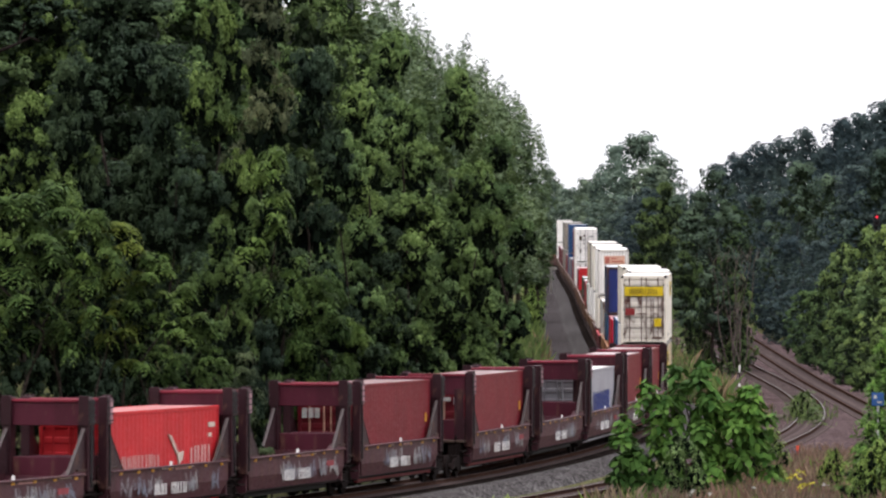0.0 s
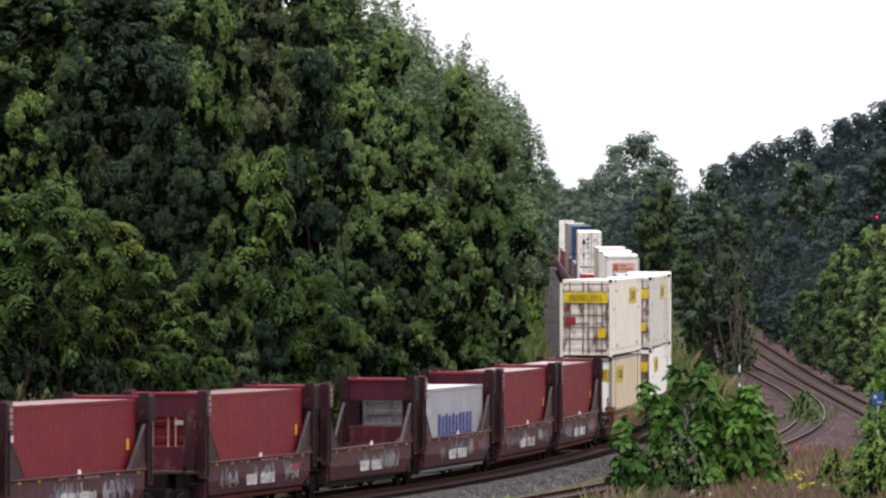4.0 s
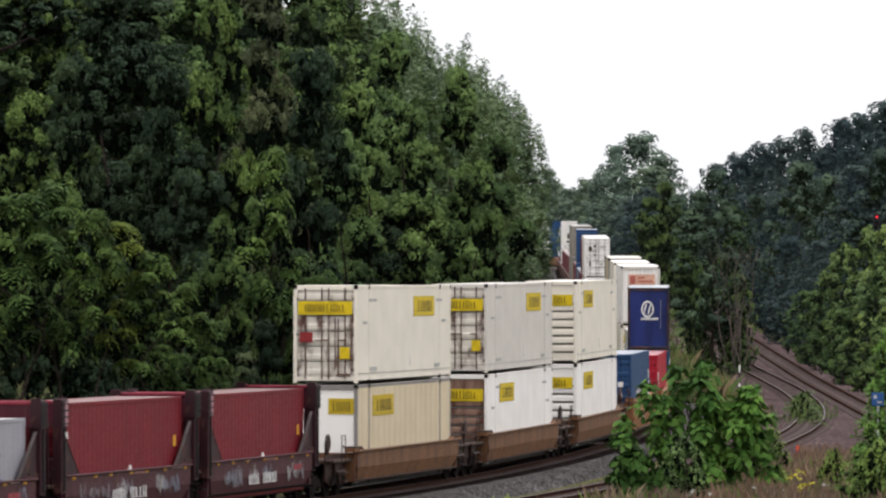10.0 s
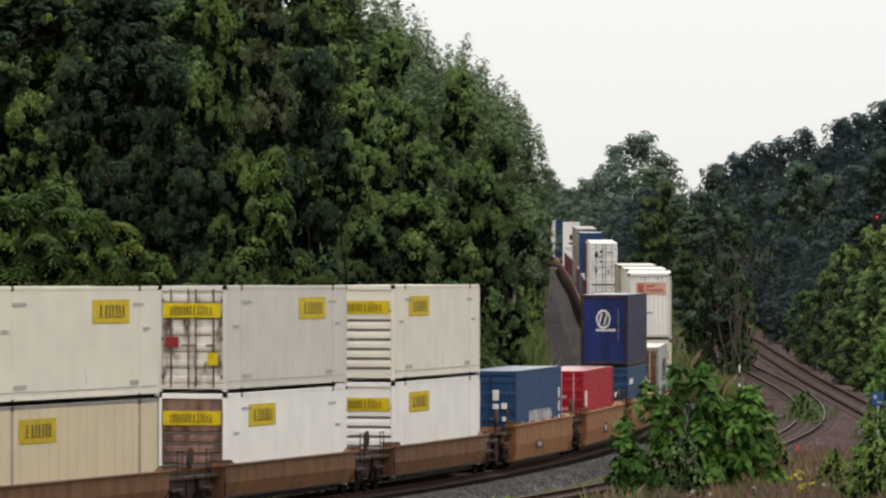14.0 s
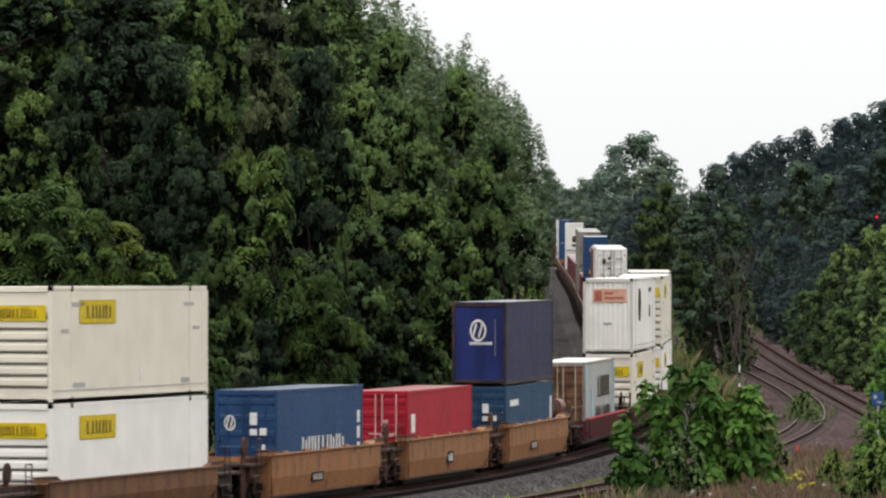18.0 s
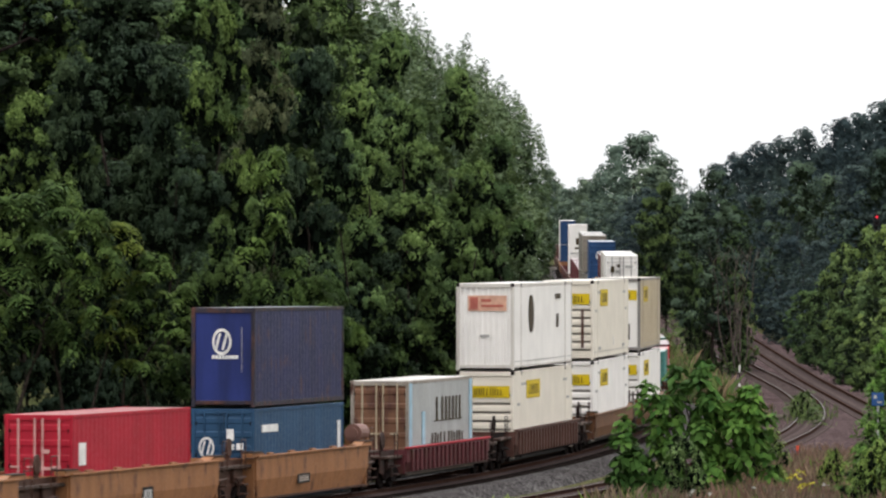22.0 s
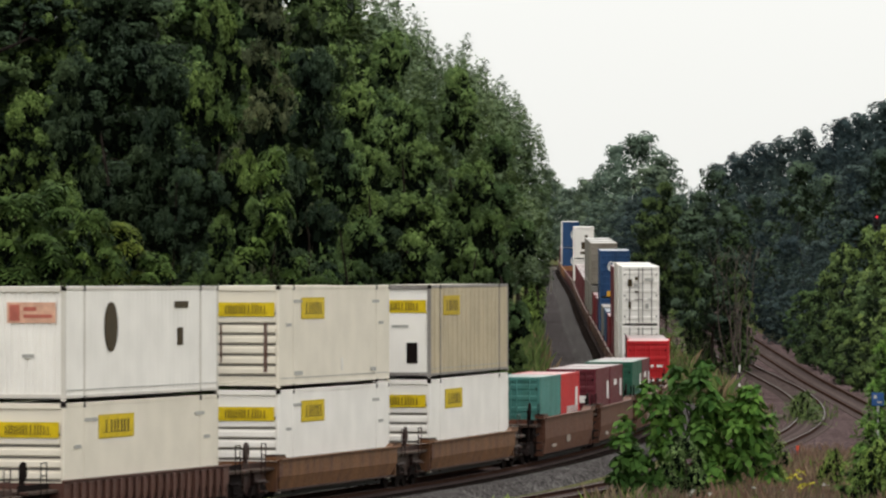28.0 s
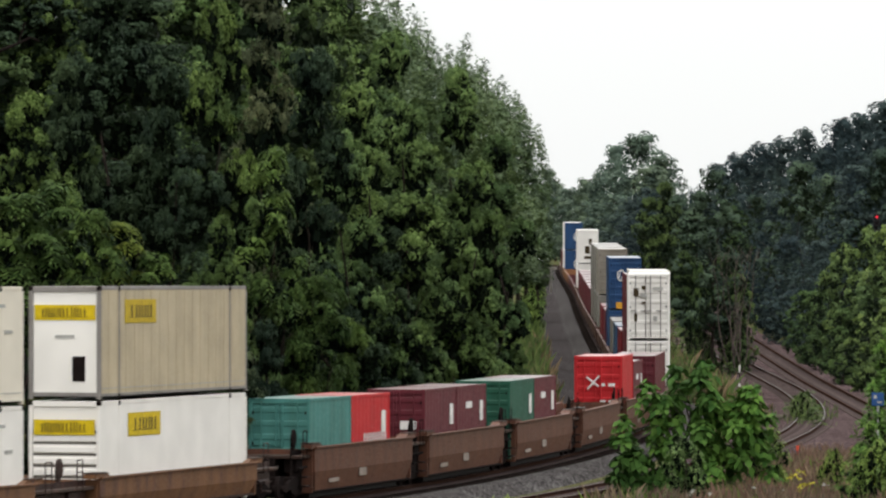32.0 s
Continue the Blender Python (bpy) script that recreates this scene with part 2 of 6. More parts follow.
_m = (TH[1:] + TH[:-1]) / 2
TX = np.concatenate([[0], np.cumsum(np.cos(_m) * STEP)])
TY = np.concatenate([[0], np.cumsum(np.sin(_m) * STEP)])
TX, TY = TX - TX[_i0] - 15.419394, TY - TY[_i0] + 187.380049
TZ = np.interp(S_ALL, RISE_S, RISE)
for _n in range(6):
    TZ[1:-1] = (TZ[:-2] + 2 * TZ[1:-1] + TZ[2:]) / 4
TZ = TZ * TALL


def main_at(s):
    return Vector((np.interp(s, S_ALL, TX), np.interp(s, S_ALL, TY), np.interp(s, S_ALL, TZ)))


def line_x(y):
    """The main line's x at the distance y."""
    return np.interp(y, TY, TX)


def rail_z(y):
    return np.interp(y, TY, TZ)


def car_pose(s, half=7.5, up=0.0):
    a, b = main_at(s - half), main_at(s + half)
    d = (b - a).normalized()
    side = Vector((-d.y, d.x, 0)).normalized()
    m = Matrix((d, side, d.cross(side))).transposed().to_4x4()
    m.translation = (a + b) / 2 + d.cross(side) * up
    return m


def travelled(t):
    return 9.97222 * t + 0.5 * 0.030703 * t * t


# ---- ground ----
def siding_x(y):
    """The siding, which bends away to the fore on the near side of the main line."""
    return np.interp(y, SID_Y, SID_X)


SID_Y = np.arange(120, 900, 6.0)
_c = np.polyfit([200, 226, 249, 290, 305, 321, 333, 344, 371, 398, 445, 520], [-2.4, 3.9, 8.6, 15.6, 17.7, 19.5, 20.5, 21.1, 21.7, 22.0, 22.2, 22.4], 4)
SID_X = np.where(SID_Y < 200, -2.4 + (SID_Y - 200) * 0.24, np.where(SID_Y > 480, 22.3, np.polyval(_c, SID_Y))) + 0.75 + 0.38 * np.exp(-((SID_Y - 335) / 45) ** 2)
OUT_Y = np.arange(280, 960, 8.0)
OUT_X = 25.3 + (OUT_Y - 330) * 0.008


def lumps(x, y, size, k):
    return np.sin(x / size + k) * np.sin(y / (size * 1.3) + 2 * k) + 0.5 * np.sin(x / size * 2.3 + 3 * k) * np.sin(y / size * 1.9 + k)


def ground_z(x, y):
    x, y = np.asarray(x, float), np.asarray(y, float)
    base = rail_z(y) - 0.75
    left = np.interp(y, TY, TX) - x
    hill = np.clip((left - 7.0) / 34, 0, 1)
    hill = hill * hill * (3 - 2 * hill) * 13
    right = x - np.maximum(31.0, 30 + (y - 400) * 0.004)
    bank = np.clip(right / 60, 0, 1)
    bank = bank * bank * (3 - 2 * bank) * 16 * np.clip((y - 250) / 150, 0, 1)
    rough = lumps(x, y, 7.0, 1.3) * 0.10 * np.clip((np.abs(left) - 3) / 6, 0, 1)
    return base + hill + bank + rough


def sheet(name, xs, ys, fz, mat):
    gx, gy = np.meshgrid(xs, ys)
    v = np.stack([gx, gy, fz(gx, gy)], -1).reshape(-1, 3)
    w = len(xs)
    i = (np.arange(len(ys) - 1)[:, None] * w + np.arange(w - 1)[None, :]).ravel()
    me = from_arrays(name, v, np.stack([i, i + 1, i + w + 1, i + w], -1))
    me.materials.append(mat)
    me.shade_smooth()
    return new(name, me)


gx_rows = np.concatenate([[-4500, -2500, -1200, -600, -300, -150, -90], np.arange(-60, 90, 1.5), [95, 130, 200, 400, 800, 1600, 3000, 4500]])
gy_rows = np.concatenate([[-1500, -600, -200, 0, 100, 150], np.arange(170, 560, 3.0), np.arange(560, 1500, 20.0), [1600, 2000, 2800, 4000, 4900]])
tagged(sheet("ground", gx_rows, gy_rows, ground_z, EARTH), "weedy brown and green earth beside the railway lines", "ground", kind="structure")


def strip(name, pts, profile, mat, closed=False):
    """Sweeps a cross profile (sideways, up) along points with their sideways vectors."""
    n = len(profile)
    v = []
    for p, side in pts:
        for a, u in profile:
            v.append((p[0] + side[0] * a, p[1] + side[1] * a, p[2] + u))
    f = []
    for i in range(len(pts) - 1):
        for j in range(n if closed else n - 1):
            q = (j + 1) % n
            f.append((i * n + j, i * n + q, (i + 1) * n + q, (i + 1) * n + j))
    me = from_arrays(name, np.array(v), np.array(f))
    me.materials.append(mat)
    return me


def along(xs, ys, up=0.0):
    out = []
    for i in range(len(xs)):
        a, b = max(i - 1, 0), min(i + 1, len(xs) - 1)
        d = Vector((xs[b] - xs[a], ys[b] - ys[a], 0)).normalized()
        out.append(((xs[i], ys[i], rail_z(ys[i]) + up), (d.y, -d.x)))
    return out


def track(name, label, xs, ys, bed_mat, near, shiny, half=2.6, low=-0.75, oily_shade=False):
    root = empty(name)
    tagged(root, label, "railway track")
    pts = along(xs, ys)
    bed = new("ballast_bed", strip("ballast_bed", pts, ((-half - 1.2, low - 0.3), (-half, -0.28), (-0.7, -0.2), (0.7, -0.2), (half, -0.28), (half + 1.2, low - 0.3)), bed_mat))
    bed.parent = root
    # a strip whose colour holds grease and the shadow under the cars
    if oily_shade:
        mid = new("oily_shaded_strip", strip("oily_shaded_strip", pts, ((-2.05, -0.40), (-2.0, -0.235), (-1.3, -0.20), (0, -0.19), (1.3, -0.20), (2.0, -0.235), (2.05, -0.40)), OILY_SHADE))
        mid.parent = root
    for off in (-0.7525, 0.7525):
        web = ((off - 0.08, -0.2), (off - 0.03, -0.17), (off - 0.03, -0.05), (off - 0.045, -0.04), (off - 0.045, -0.004), (off + 0.045, -0.004), (off + 0.045, -0.04), (off + 0.03, -0.05), (off + 0.03, -0.17), (off + 0.08, -0.2))
        rail = new("rail", strip("rail", pts, web, RAIL_RUST, True))
        rail.parent = root
        head = new("rail_head", strip("rail_head", pts, ((off - 0.035, -0.004), (off - 0.03, 0.002), (off + 0.03, 0.002), (off + 0.035, -0.004)), shiny))
        head.parent = rail
    d = np.hypot(np.diff(xs), np.diff(ys))
    run = np.concatenate([[0], np.cumsum(d)])
    tie = bmesh.new()
    bx(tie, -0.12, 0.12, -1.3, 1.3, -0.32, -0.165, 0.015)
    me = bpy.data.meshes.new("sleeper")
    tie.to_mesh(me)
    tie.free()
    me.materials.append(WOOD)
    rest, k = [], 0
    for r in np.arange(0, run[-1], 0.55):
        x, y = np.interp(r, run, xs), np.interp(r, run, ys)
        x2, y2 = np.interp(r + 0.5, run, xs), np.interp(r + 0.5, run, ys)
        m = pose(x, y, rail_z(y), 0, 0, math.degrees(math.atan2(y2 - y, x2 - x)) + random.uniform(-1, 1))
        if near[0] < y < near[1] and k < 290:
            ob = new("sleeper", me)
            ob.parent = root
            ob.matrix_world = m
            k += 1
        else:
            rest.append(m)
    if rest:
        vv, ff = [], []
        cube = np.array([(a, b, c, 1) for a in (-0.12, 0.12) for b in (-1.3, 1.3) for c in (-0.32, -0.165)])
        quads = np.array(((0, 1, 3, 2), (4, 6, 7, 5), (0, 4, 5, 1), (2, 3, 7, 6), (1, 5, 7, 3)))
        for i, m in enumerate(rest):
            vv.append((np.array(m) @ cube.T).T[:, :3])
            ff.append(quads + 8 * i)
        far = from_arrays("sleeper_rest", np.concatenate(vv), np.concatenate(ff))
        far.materials.append(WOOD)
        ob = new("sleeper_rest", far)
        ob.parent = root
        tagged(ob, kind="stuff")
    return root


_sel = (S_ALL > -120) & (S_ALL < 1300)
track("main_track", "main railway track on grey crushed-stone ballast under the train", TX[_sel], TY[_sel], BALLAST, (215, 300), RAIL_SHINE, 2.9, oily_shade=True)
track("siding_track", "curved siding track with weathered sleepers and rusty rails", SID_X, SID_Y, OLD_BALLAST, (214, 360), RAIL_SHINE, 2.4)
track("outer_track", "second line with rusty rails on brown ballast", OUT_X, OUT_Y, OLD_BALLAST, (320, 470), RAIL_RUST, 2.6)
# gravel strip beside the main line, and the stony ground between the lines
_g = [((x, y, rail_z(y)), (1, 0)) for x, y in zip(TX[_sel], TY[_sel]) if y > 330]
ob = new("gravel_slope", strip("gravel_slope", _g, ((-7.4, -1.0), (-6.6, -0.62), (-4.5, -0.56), (-2.9, -0.6)), GRAVEL))
tagged(ob, "dark grey gravel strip beside the main railway track", "gravel strip", kind="structure")
_b = [((sx, y, rail_z(y)), (1, 0)) for sx, y in zip(SID_X, SID_Y) if 285 < y < 620]
ob = new("stony_ground", strip("stony_ground", _b, ((-5.2, -1.2), (-4.0, -0.56), (-2.4, -0.5), (0, -0.45), (3.0, -0.5), (7.0, -0.55), (8.5, -1.2)), OLD_BALLAST))
tagged(ob, "brown stony ground between the railway lines", "gravel", kind="structure")


# ---- plants ----
def unit(v):
    return v / np.maximum(np.linalg.norm(v, axis=-1, keepdims=True), 1e-6)


def leaf_cloud(rng, lobes, per_area, leaflets, length, leaf, droop, shell=0.4, wide=0.3, broad=False):
    """Sprays of leaflets set on lobes (x, y, z, rx, rz), shingled outward; returns vertices and faces."""
    lobes = np.array(lobes, float)
    area = lobes[:, 3] * lobes[:, 4]
    count = np.maximum((area * per_area).astype(int), 3)
    idx = np.repeat(np.arange(len(lobes)), count)
    n = len(idx)
    out = unit(rng.normal(size=(n, 3)))
    out[:, 2] = np.where((out[:, 2] < -0.15) & (rng.random(n) < 0.92), -out[:, 2], out[:, 2])
    rad = 1.05 - shell * rng.random(n) ** 1.4
    L = lobes[idx]
    P = L[:, :3] + out * rad[:, None] * np.stack([L[:, 3], L[:, 3], L[:, 4]], -1)
    n = len(P)
    N = unit(out * 0.7 + np.array([0, 0, 0.95]) + rng.normal(size=(n, 3)) * 0.28)
    spread = rng.normal(size=(n, 3)) * 0.45
    T = unit(out * np.array([1, 1, 0.4]) + spread + np.array([0, 0, -droop * 0.3]))
    T = unit(T - N * np.sum(T * N, 1, keepdims=True) * 0.8)
    S = unit(np.cross(T, N))
    size = rng.uniform(0.7, 1.25, n)
    vs = []
    for k in range(leaflets):
        f = (k + 1) / leaflets
        side = 0.0 if k == leaflets - 1 else (1.0 if k % 2 else -1.0)
        base = P + T * (length * size * (f - 0.3))[:, None] + np.array([0, 0, -1.0]) * (droop * 0.6 * length * size * f * f)[:, None]
        D = unit(T * (0.5 + (0.7 if side == 0 else 0)) + S * side * 0.95 + np.array([0, 0, -0.4 * droop * f]) + rng.normal(size=(n, 3)) * 0.14)
        W = unit(np.cross(D, unit(N + rng.normal(size=(n, 3)) * 0.22)))
        ll = (leaf * size * rng.uniform(0.75, 1.2, n) * (1.0 if side == 0 else 0.75 + 0.5 * math.sin(math.pi * f)))[:, None]
        if broad:
            mid = base + D * ll * 0.45
            vs.append(np.stack([base, mid + W * ll * wide, base + D * ll - np.array([0, 0, 0.12]) * ll, mid - W * ll * wide], 1))
        else:
            vs.append(np.stack([base + W * ll * wide, base + D * ll, base - W * ll * wide + D * ll * 0.2], 1))
    v = np.concatenate(vs).reshape(-1, 3)
    return v, np.arange(len(v)).reshape(-1, 4 if broad else 3)


def billow_leaves(rng, lobes, subs, per, leaf, sub=(0.34, 0.62), hang=0.15):
    """Small leaves on tufts that sit on the lobes (x, y, z, rx, rz), like the heads of a cauliflower."""
    lobes = np.array(lobes, float)
    count = np.maximum((lobes[:, 3] * lobes[:, 4] * subs).astype(int), 4)
    L = lobes[np.repeat(np.arange(len(lobes)), count)]
    n = len(L)
    out = unit(rng.normal(size=(n, 3)))
    out[:, 2] = np.where((out[:, 2] < -0.1) & (rng.random(n) < 0.75), -out[:, 2], out[:, 2])
    r = rng.uniform(sub[0], sub[1], n) * np.minimum(1.0, 0.45 + 0.4 * L[:, 3])
    C = L[:, :3] + out * np.stack([L[:, 3], L[:, 3], L[:, 4]], -1) * rng.uniform(0.72, 1.08, (n, 1))
    each = np.maximum((r * r * per).astype(int), 5)
    k = np.repeat(np.arange(n), each)
    n = len(k)
    d = unit(rng.normal(size=(n, 3)) + out[k] * 0.9 + np.array([0, 0, 0.35]))
    P = C[k] + d * r[k][:, None] * rng.uniform(0.75, 1.12, (n, 1)) * np.array([1.0, 1.0, 0.8])
    N = unit(d + out[k] * 0.35 + np.array([0, 0, 0.3]) + rng.normal(size=(n, 3)) * 0.3)
    T = unit(np.cross(N, rng.normal(size=(n, 3))) + np.array([0, 0, -hang]))
    S = unit(np.cross(T, N))
    ll = (leaf * rng.uniform(0.65, 1.3, n))[:, None]
    v = np.stack([P - T * ll * 0.45 + S * ll * 0.34, P + T * ll * 0.6, P - T * ll * 0.35 - S * ll * 0.36], 1).reshape(-1, 3)
    return v, np.arange(len(v)).reshape(-1, 3)


def rosette_leaves(rng, lobes, per, fronds, length, leaf, pairs=6):
    """Branch tips with a rosette of arching feather leaves, each with pairs of hanging leaflets."""
    lobes = np.array(lobes, float)
    count = np.maximum((lobes[:, 3] * lobes[:, 4] * per).astype(int), 3)
    L = lobes[np.repeat(np.arange(len(lobes)), count)]
    n = len(L)
    out = unit(rng.normal(size=(n, 3)) + np.array([0, 0, 0.5]))
    out[:, 2] = np.where(out[:, 2] < -0.25, -out[:, 2], out[:, 2])
    C = L[:, :3] + out * np.stack([L[:, 3], L[:, 3], L[:, 4]], -1) * rng.uniform(0.7, 1.05, (n, 1))
    k = np.repeat(np.arange(n), fronds)
    a = np.tile(np.arange(fronds) * math.tau / fronds, n) + np.repeat(rng.uniform(0, 6, n), fronds) + rng.normal(size=n * fronds) * 0.25
    n = len(k)
    H = unit(np.stack([np.cos(a), np.sin(a), 0 * a], -1) + out[k] * np.array([0.5, 0.5, 0]))
    size = length * rng.uniform(0.7, 1.2, n)
    lift = rng.uniform(0.25, 0.75, n)
    S = np.stack([-H[:, 1], H[:, 0], 0 * a], -1)
    vs = []
    for j in range(pairs + 1):
        f = (j + 0.6) / (pairs + 0.6)
        base = C[k] + H * (size * f * (1.0 - 0.25 * f))[:, None] + np.array([0, 0, 1.0]) * (size * (lift * f - 0.85 * f * f))[:, None]
        ll = (leaf * rng.uniform(0.8, 1.15, n) * (0.65 + 0.5 * math.sin(math.pi * min(f, 0.9))))[:, None]
        for side in ((-1.0, 1.0) if j < pairs else (0.0,)):
            D = unit(H * (0.45 if side else 1.0) + S * side + np.array([0, 0, -0.2 - 0.4 * f]) + rng.normal(size=(n, 3)) * 0.12)
            W = unit(np.cross(D, np.array([0, 0, 1.0]) + H * 0.3 + rng.normal(size=(n, 3)) * 0.15))
            vs.append(np.stack([base, base + D * ll * 0.4 + W * ll * 0.17, base + D * ll, base + D * ll * 0.4 - W * ll * 0.17], 1))
    v = np.concatenate(vs).reshape(-1, 3)
    return v, np.arange(len(v)).reshape(-1, 4)


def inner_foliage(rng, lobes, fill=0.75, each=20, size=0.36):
    """The close-packed leaves inside each lobe, mostly in colours with the crown's shade put in."""
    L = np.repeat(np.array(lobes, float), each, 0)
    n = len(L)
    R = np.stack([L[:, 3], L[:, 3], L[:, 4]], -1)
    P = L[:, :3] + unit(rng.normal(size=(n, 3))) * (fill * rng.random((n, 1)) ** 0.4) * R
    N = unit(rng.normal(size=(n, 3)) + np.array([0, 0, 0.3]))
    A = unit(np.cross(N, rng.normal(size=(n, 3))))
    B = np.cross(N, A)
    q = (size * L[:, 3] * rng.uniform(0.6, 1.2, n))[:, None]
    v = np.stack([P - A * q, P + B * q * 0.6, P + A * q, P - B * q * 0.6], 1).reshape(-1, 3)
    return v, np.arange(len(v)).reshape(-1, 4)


def crown_lobes(rng, h, r, low, n, top=0.55, big=(0.26, 0.46), peak=0.7, flat=(0.6, 1.0)):
    """Lobes on the skin of an uneven egg-shaped crown from the height low to h, and a few within."""
    rows = []
    for k in range(n):
        f = (k + rng.uniform(0, 1)) / n
        env = r * (math.sin(math.pi * min(0.18 + 0.78 * f, 1.0)) ** peak) * (1.0 if f < top else 1.0 - 0.45 * (f - top) / (1 - top))
        s = r * rng.uniform(*big) * (1.0 - 0.35 * f)
        z = low + (h - low) * f
        a = k * 2.399963 + rng.uniform(-0.5, 0.5)
        d = max(env - s * 0.75, 0.0) * (1.0 if rng.random() < 0.75 else rng.uniform(0.2, 0.8)) * rng.uniform(0.8, 1.12)
        rows.append((d * math.cos(a), d * math.sin(a), min(max(z, s * 0.8), h - s * 0.85), s, s * rng.uniform(*flat)))
    return rows


def bough_lobes(rng, h, r, low, n, big=(0.46, 0.66), flat=(0.62, 0.85), each=13):
    """Large domed boughs, each set with smaller lobes over its upper side; returns the lobes and the boughs."""
    boughs = crown_lobes(rng, h, r, low, n, big=big, peak=0.5, flat=flat)
    rows = []
    for x, y, z, s, sz in boughs:
        d = unit(rng.normal(size=(each, 3)) + np.array([0, 0, 0.25]))
        d[:, 2] = np.where(d[:, 2] < -0.3, -d[:, 2], d[:, 2])
        for q in d:
            k = s * rng.uniform(0.28, 0.44)
            rows.append((x + q[0] * s * 0.78, y + q[1] * s * 0.78, z + q[2] * sz * 0.78, k, k * 0.8))
    return rows, boughs


def trunk_mesh(rng, h, r, limbs, lean=0.04):
    bm = bmesh.new()
    pts = [Vector((0, 0, -0.6))]
    for k in range(1, 6):
        pts.append(Vector((rng.normal() * lean * h * k / 5, rng.normal() * lean * h * k / 5, h * 0.72 * k / 5)))
    seg = 7

    def tube(path, r0, r1):
        rings = []
        for i, p in enumerate(path):
            d = (path[min(i + 1, len(path) - 1)] - path[max(i - 1, 0)]).normalized()
            q = d.to_track_quat("Z", "Y").to_matrix()
            rr = r0 + (r1 - r0) * i / (len(path) - 1)
            rings.append([bm.verts.new(p + q @ Vector((rr * math.cos(k * math.tau / seg), rr * math.sin(k * math.tau / seg), 0))) for k in range(seg)])
        for a, b in zip(rings, rings[1:]):
            for k in range(seg):
                bm.faces.new((a[k], a[(k + 1) % seg], b[(k + 1) % seg], b[k]))

    tube(pts, r, r * 0.25)
    for k in range(limbs):
        f = rng.uniform(0.3, 0.9)
        i = int(f * 5)
        p = pts[i].lerp(pts[min(i + 1, 5)], f * 5 - i)
        a = rng.uniform(0, math.tau)
        e = p + Vector((math.cos(a), math.sin(a), rng.uniform(0.5, 1.2))) * h * rng.uniform(0.05, 0.12)
        tube([p, p.lerp(e, 0.5) + Vector((0, 0, 0.03 * h)), e], r * 0.4 * (1.1 - f), r * 0.08)
    return bm


def tree_kind(seed, h, r, low, n, per_area, leaflets, length, leaf, droop, mat, limbs=7, core=None, wide=0.3, big=(0.26, 0.46), peak=0.7, lobes=None, fill=0.75, broad=False, flat=(0.6, 1.0), make=None, inside=None):
    """Meshes of a trunk, a crown and its inner foliage, to be shared by alike plants, with their height and half width."""
    rng = np.random.default_rng(seed)
    lobes = lobes or crown_lobes(rng, h, r, low, n, big=big, peak=peak, flat=flat)
    if make:
        v, f = make(rng, lobes)
    else:
        v, f = leaf_cloud(rng, lobes, per_area, leaflets, length, leaf, droop, wide=wide, broad=broad)
    me = from_arrays("crown", v, f)
    me.materials.append(mat)
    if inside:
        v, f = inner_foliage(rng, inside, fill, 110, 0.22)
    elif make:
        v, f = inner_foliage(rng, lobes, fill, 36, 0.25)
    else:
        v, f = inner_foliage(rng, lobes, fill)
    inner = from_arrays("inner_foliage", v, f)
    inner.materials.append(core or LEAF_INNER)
    bm = trunk_mesh(rng, h, max(0.10, h * 0.012), limbs)
    tm = bpy.data.meshes.new("trunk")
    bm.to_mesh(tm)
    bm.free()
    tm.materials.append(BARK)
    return me, tm, inner, h, r


def plant(kind, name, label, category, x, y, turn=0.0, h=None, r=None, group="", sink=0.2):
    """Sets a plant of the height h and half width r on the ground."""
    sz = (h or kind[3]) / kind[3]
    sx = (r or kind[4] * sz) / kind[4]
    root = empty(name, pose(x, y, float(ground_z(x, y)) - sink, 0, 0, turn))
    tagged(root, label, category, group)
    for nm, me in (("crown", kind[0]), ("trunk", kind[1]), ("inner_foliage", kind[2])):
        ob = new(nm, me)
        ob.parent = root
        ob.scale = (sx, sx, sz)
    return root


def billow_tree(seed, h, r, low, n, mat, leaf=0.19, subs=7.5, per=330, big=(0.46, 0.76), flat=(0.5, 0.72), sub=(0.3, 0.55), core=None, limbs=7, hang=0.15, peak=0.6):
    return tree_kind(seed, h, r, low, n, 0, 0, 0, 0, 0, mat, limbs, core=core, big=big, flat=flat, fill=0.82, peak=peak, make=lambda g, lo: billow_leaves(g, lo, subs, per, leaf, sub, hang))


def bough_tree(seed, h, r, low, n, mat, leaf=0.17, subs=15.0, per=400, core=None, limbs=7, hang=0.2, big=(0.46, 0.66)):
    lobes, boughs = bough_lobes(np.random.default_rng(seed), h, r, low, n, big)
    return tree_kind(seed + 500, h, r, low, n, 0, 0, 0, 0, 0, mat, limbs, core=core, lobes=lobes, fill=0.85, inside=boughs, make=lambda g, lo: billow_leaves(g, lo, subs, per, leaf, (0.30, 0.52), hang))


def rosette_tree(seed, h, r, low, n, mat, per=10.0, fronds=7, length=0.70, leaf=0.29, core=None, big=(0.32, 0.52), flat=(0.55, 0.85)):
    return tree_kind(seed, h, r, low, n, 0, 0, 0, 0, 0, mat, 6, core=core, big=big, flat=flat, fill=0.8, make=lambda g, lo: rosette_leaves(g, lo, per, fronds, length, leaf))


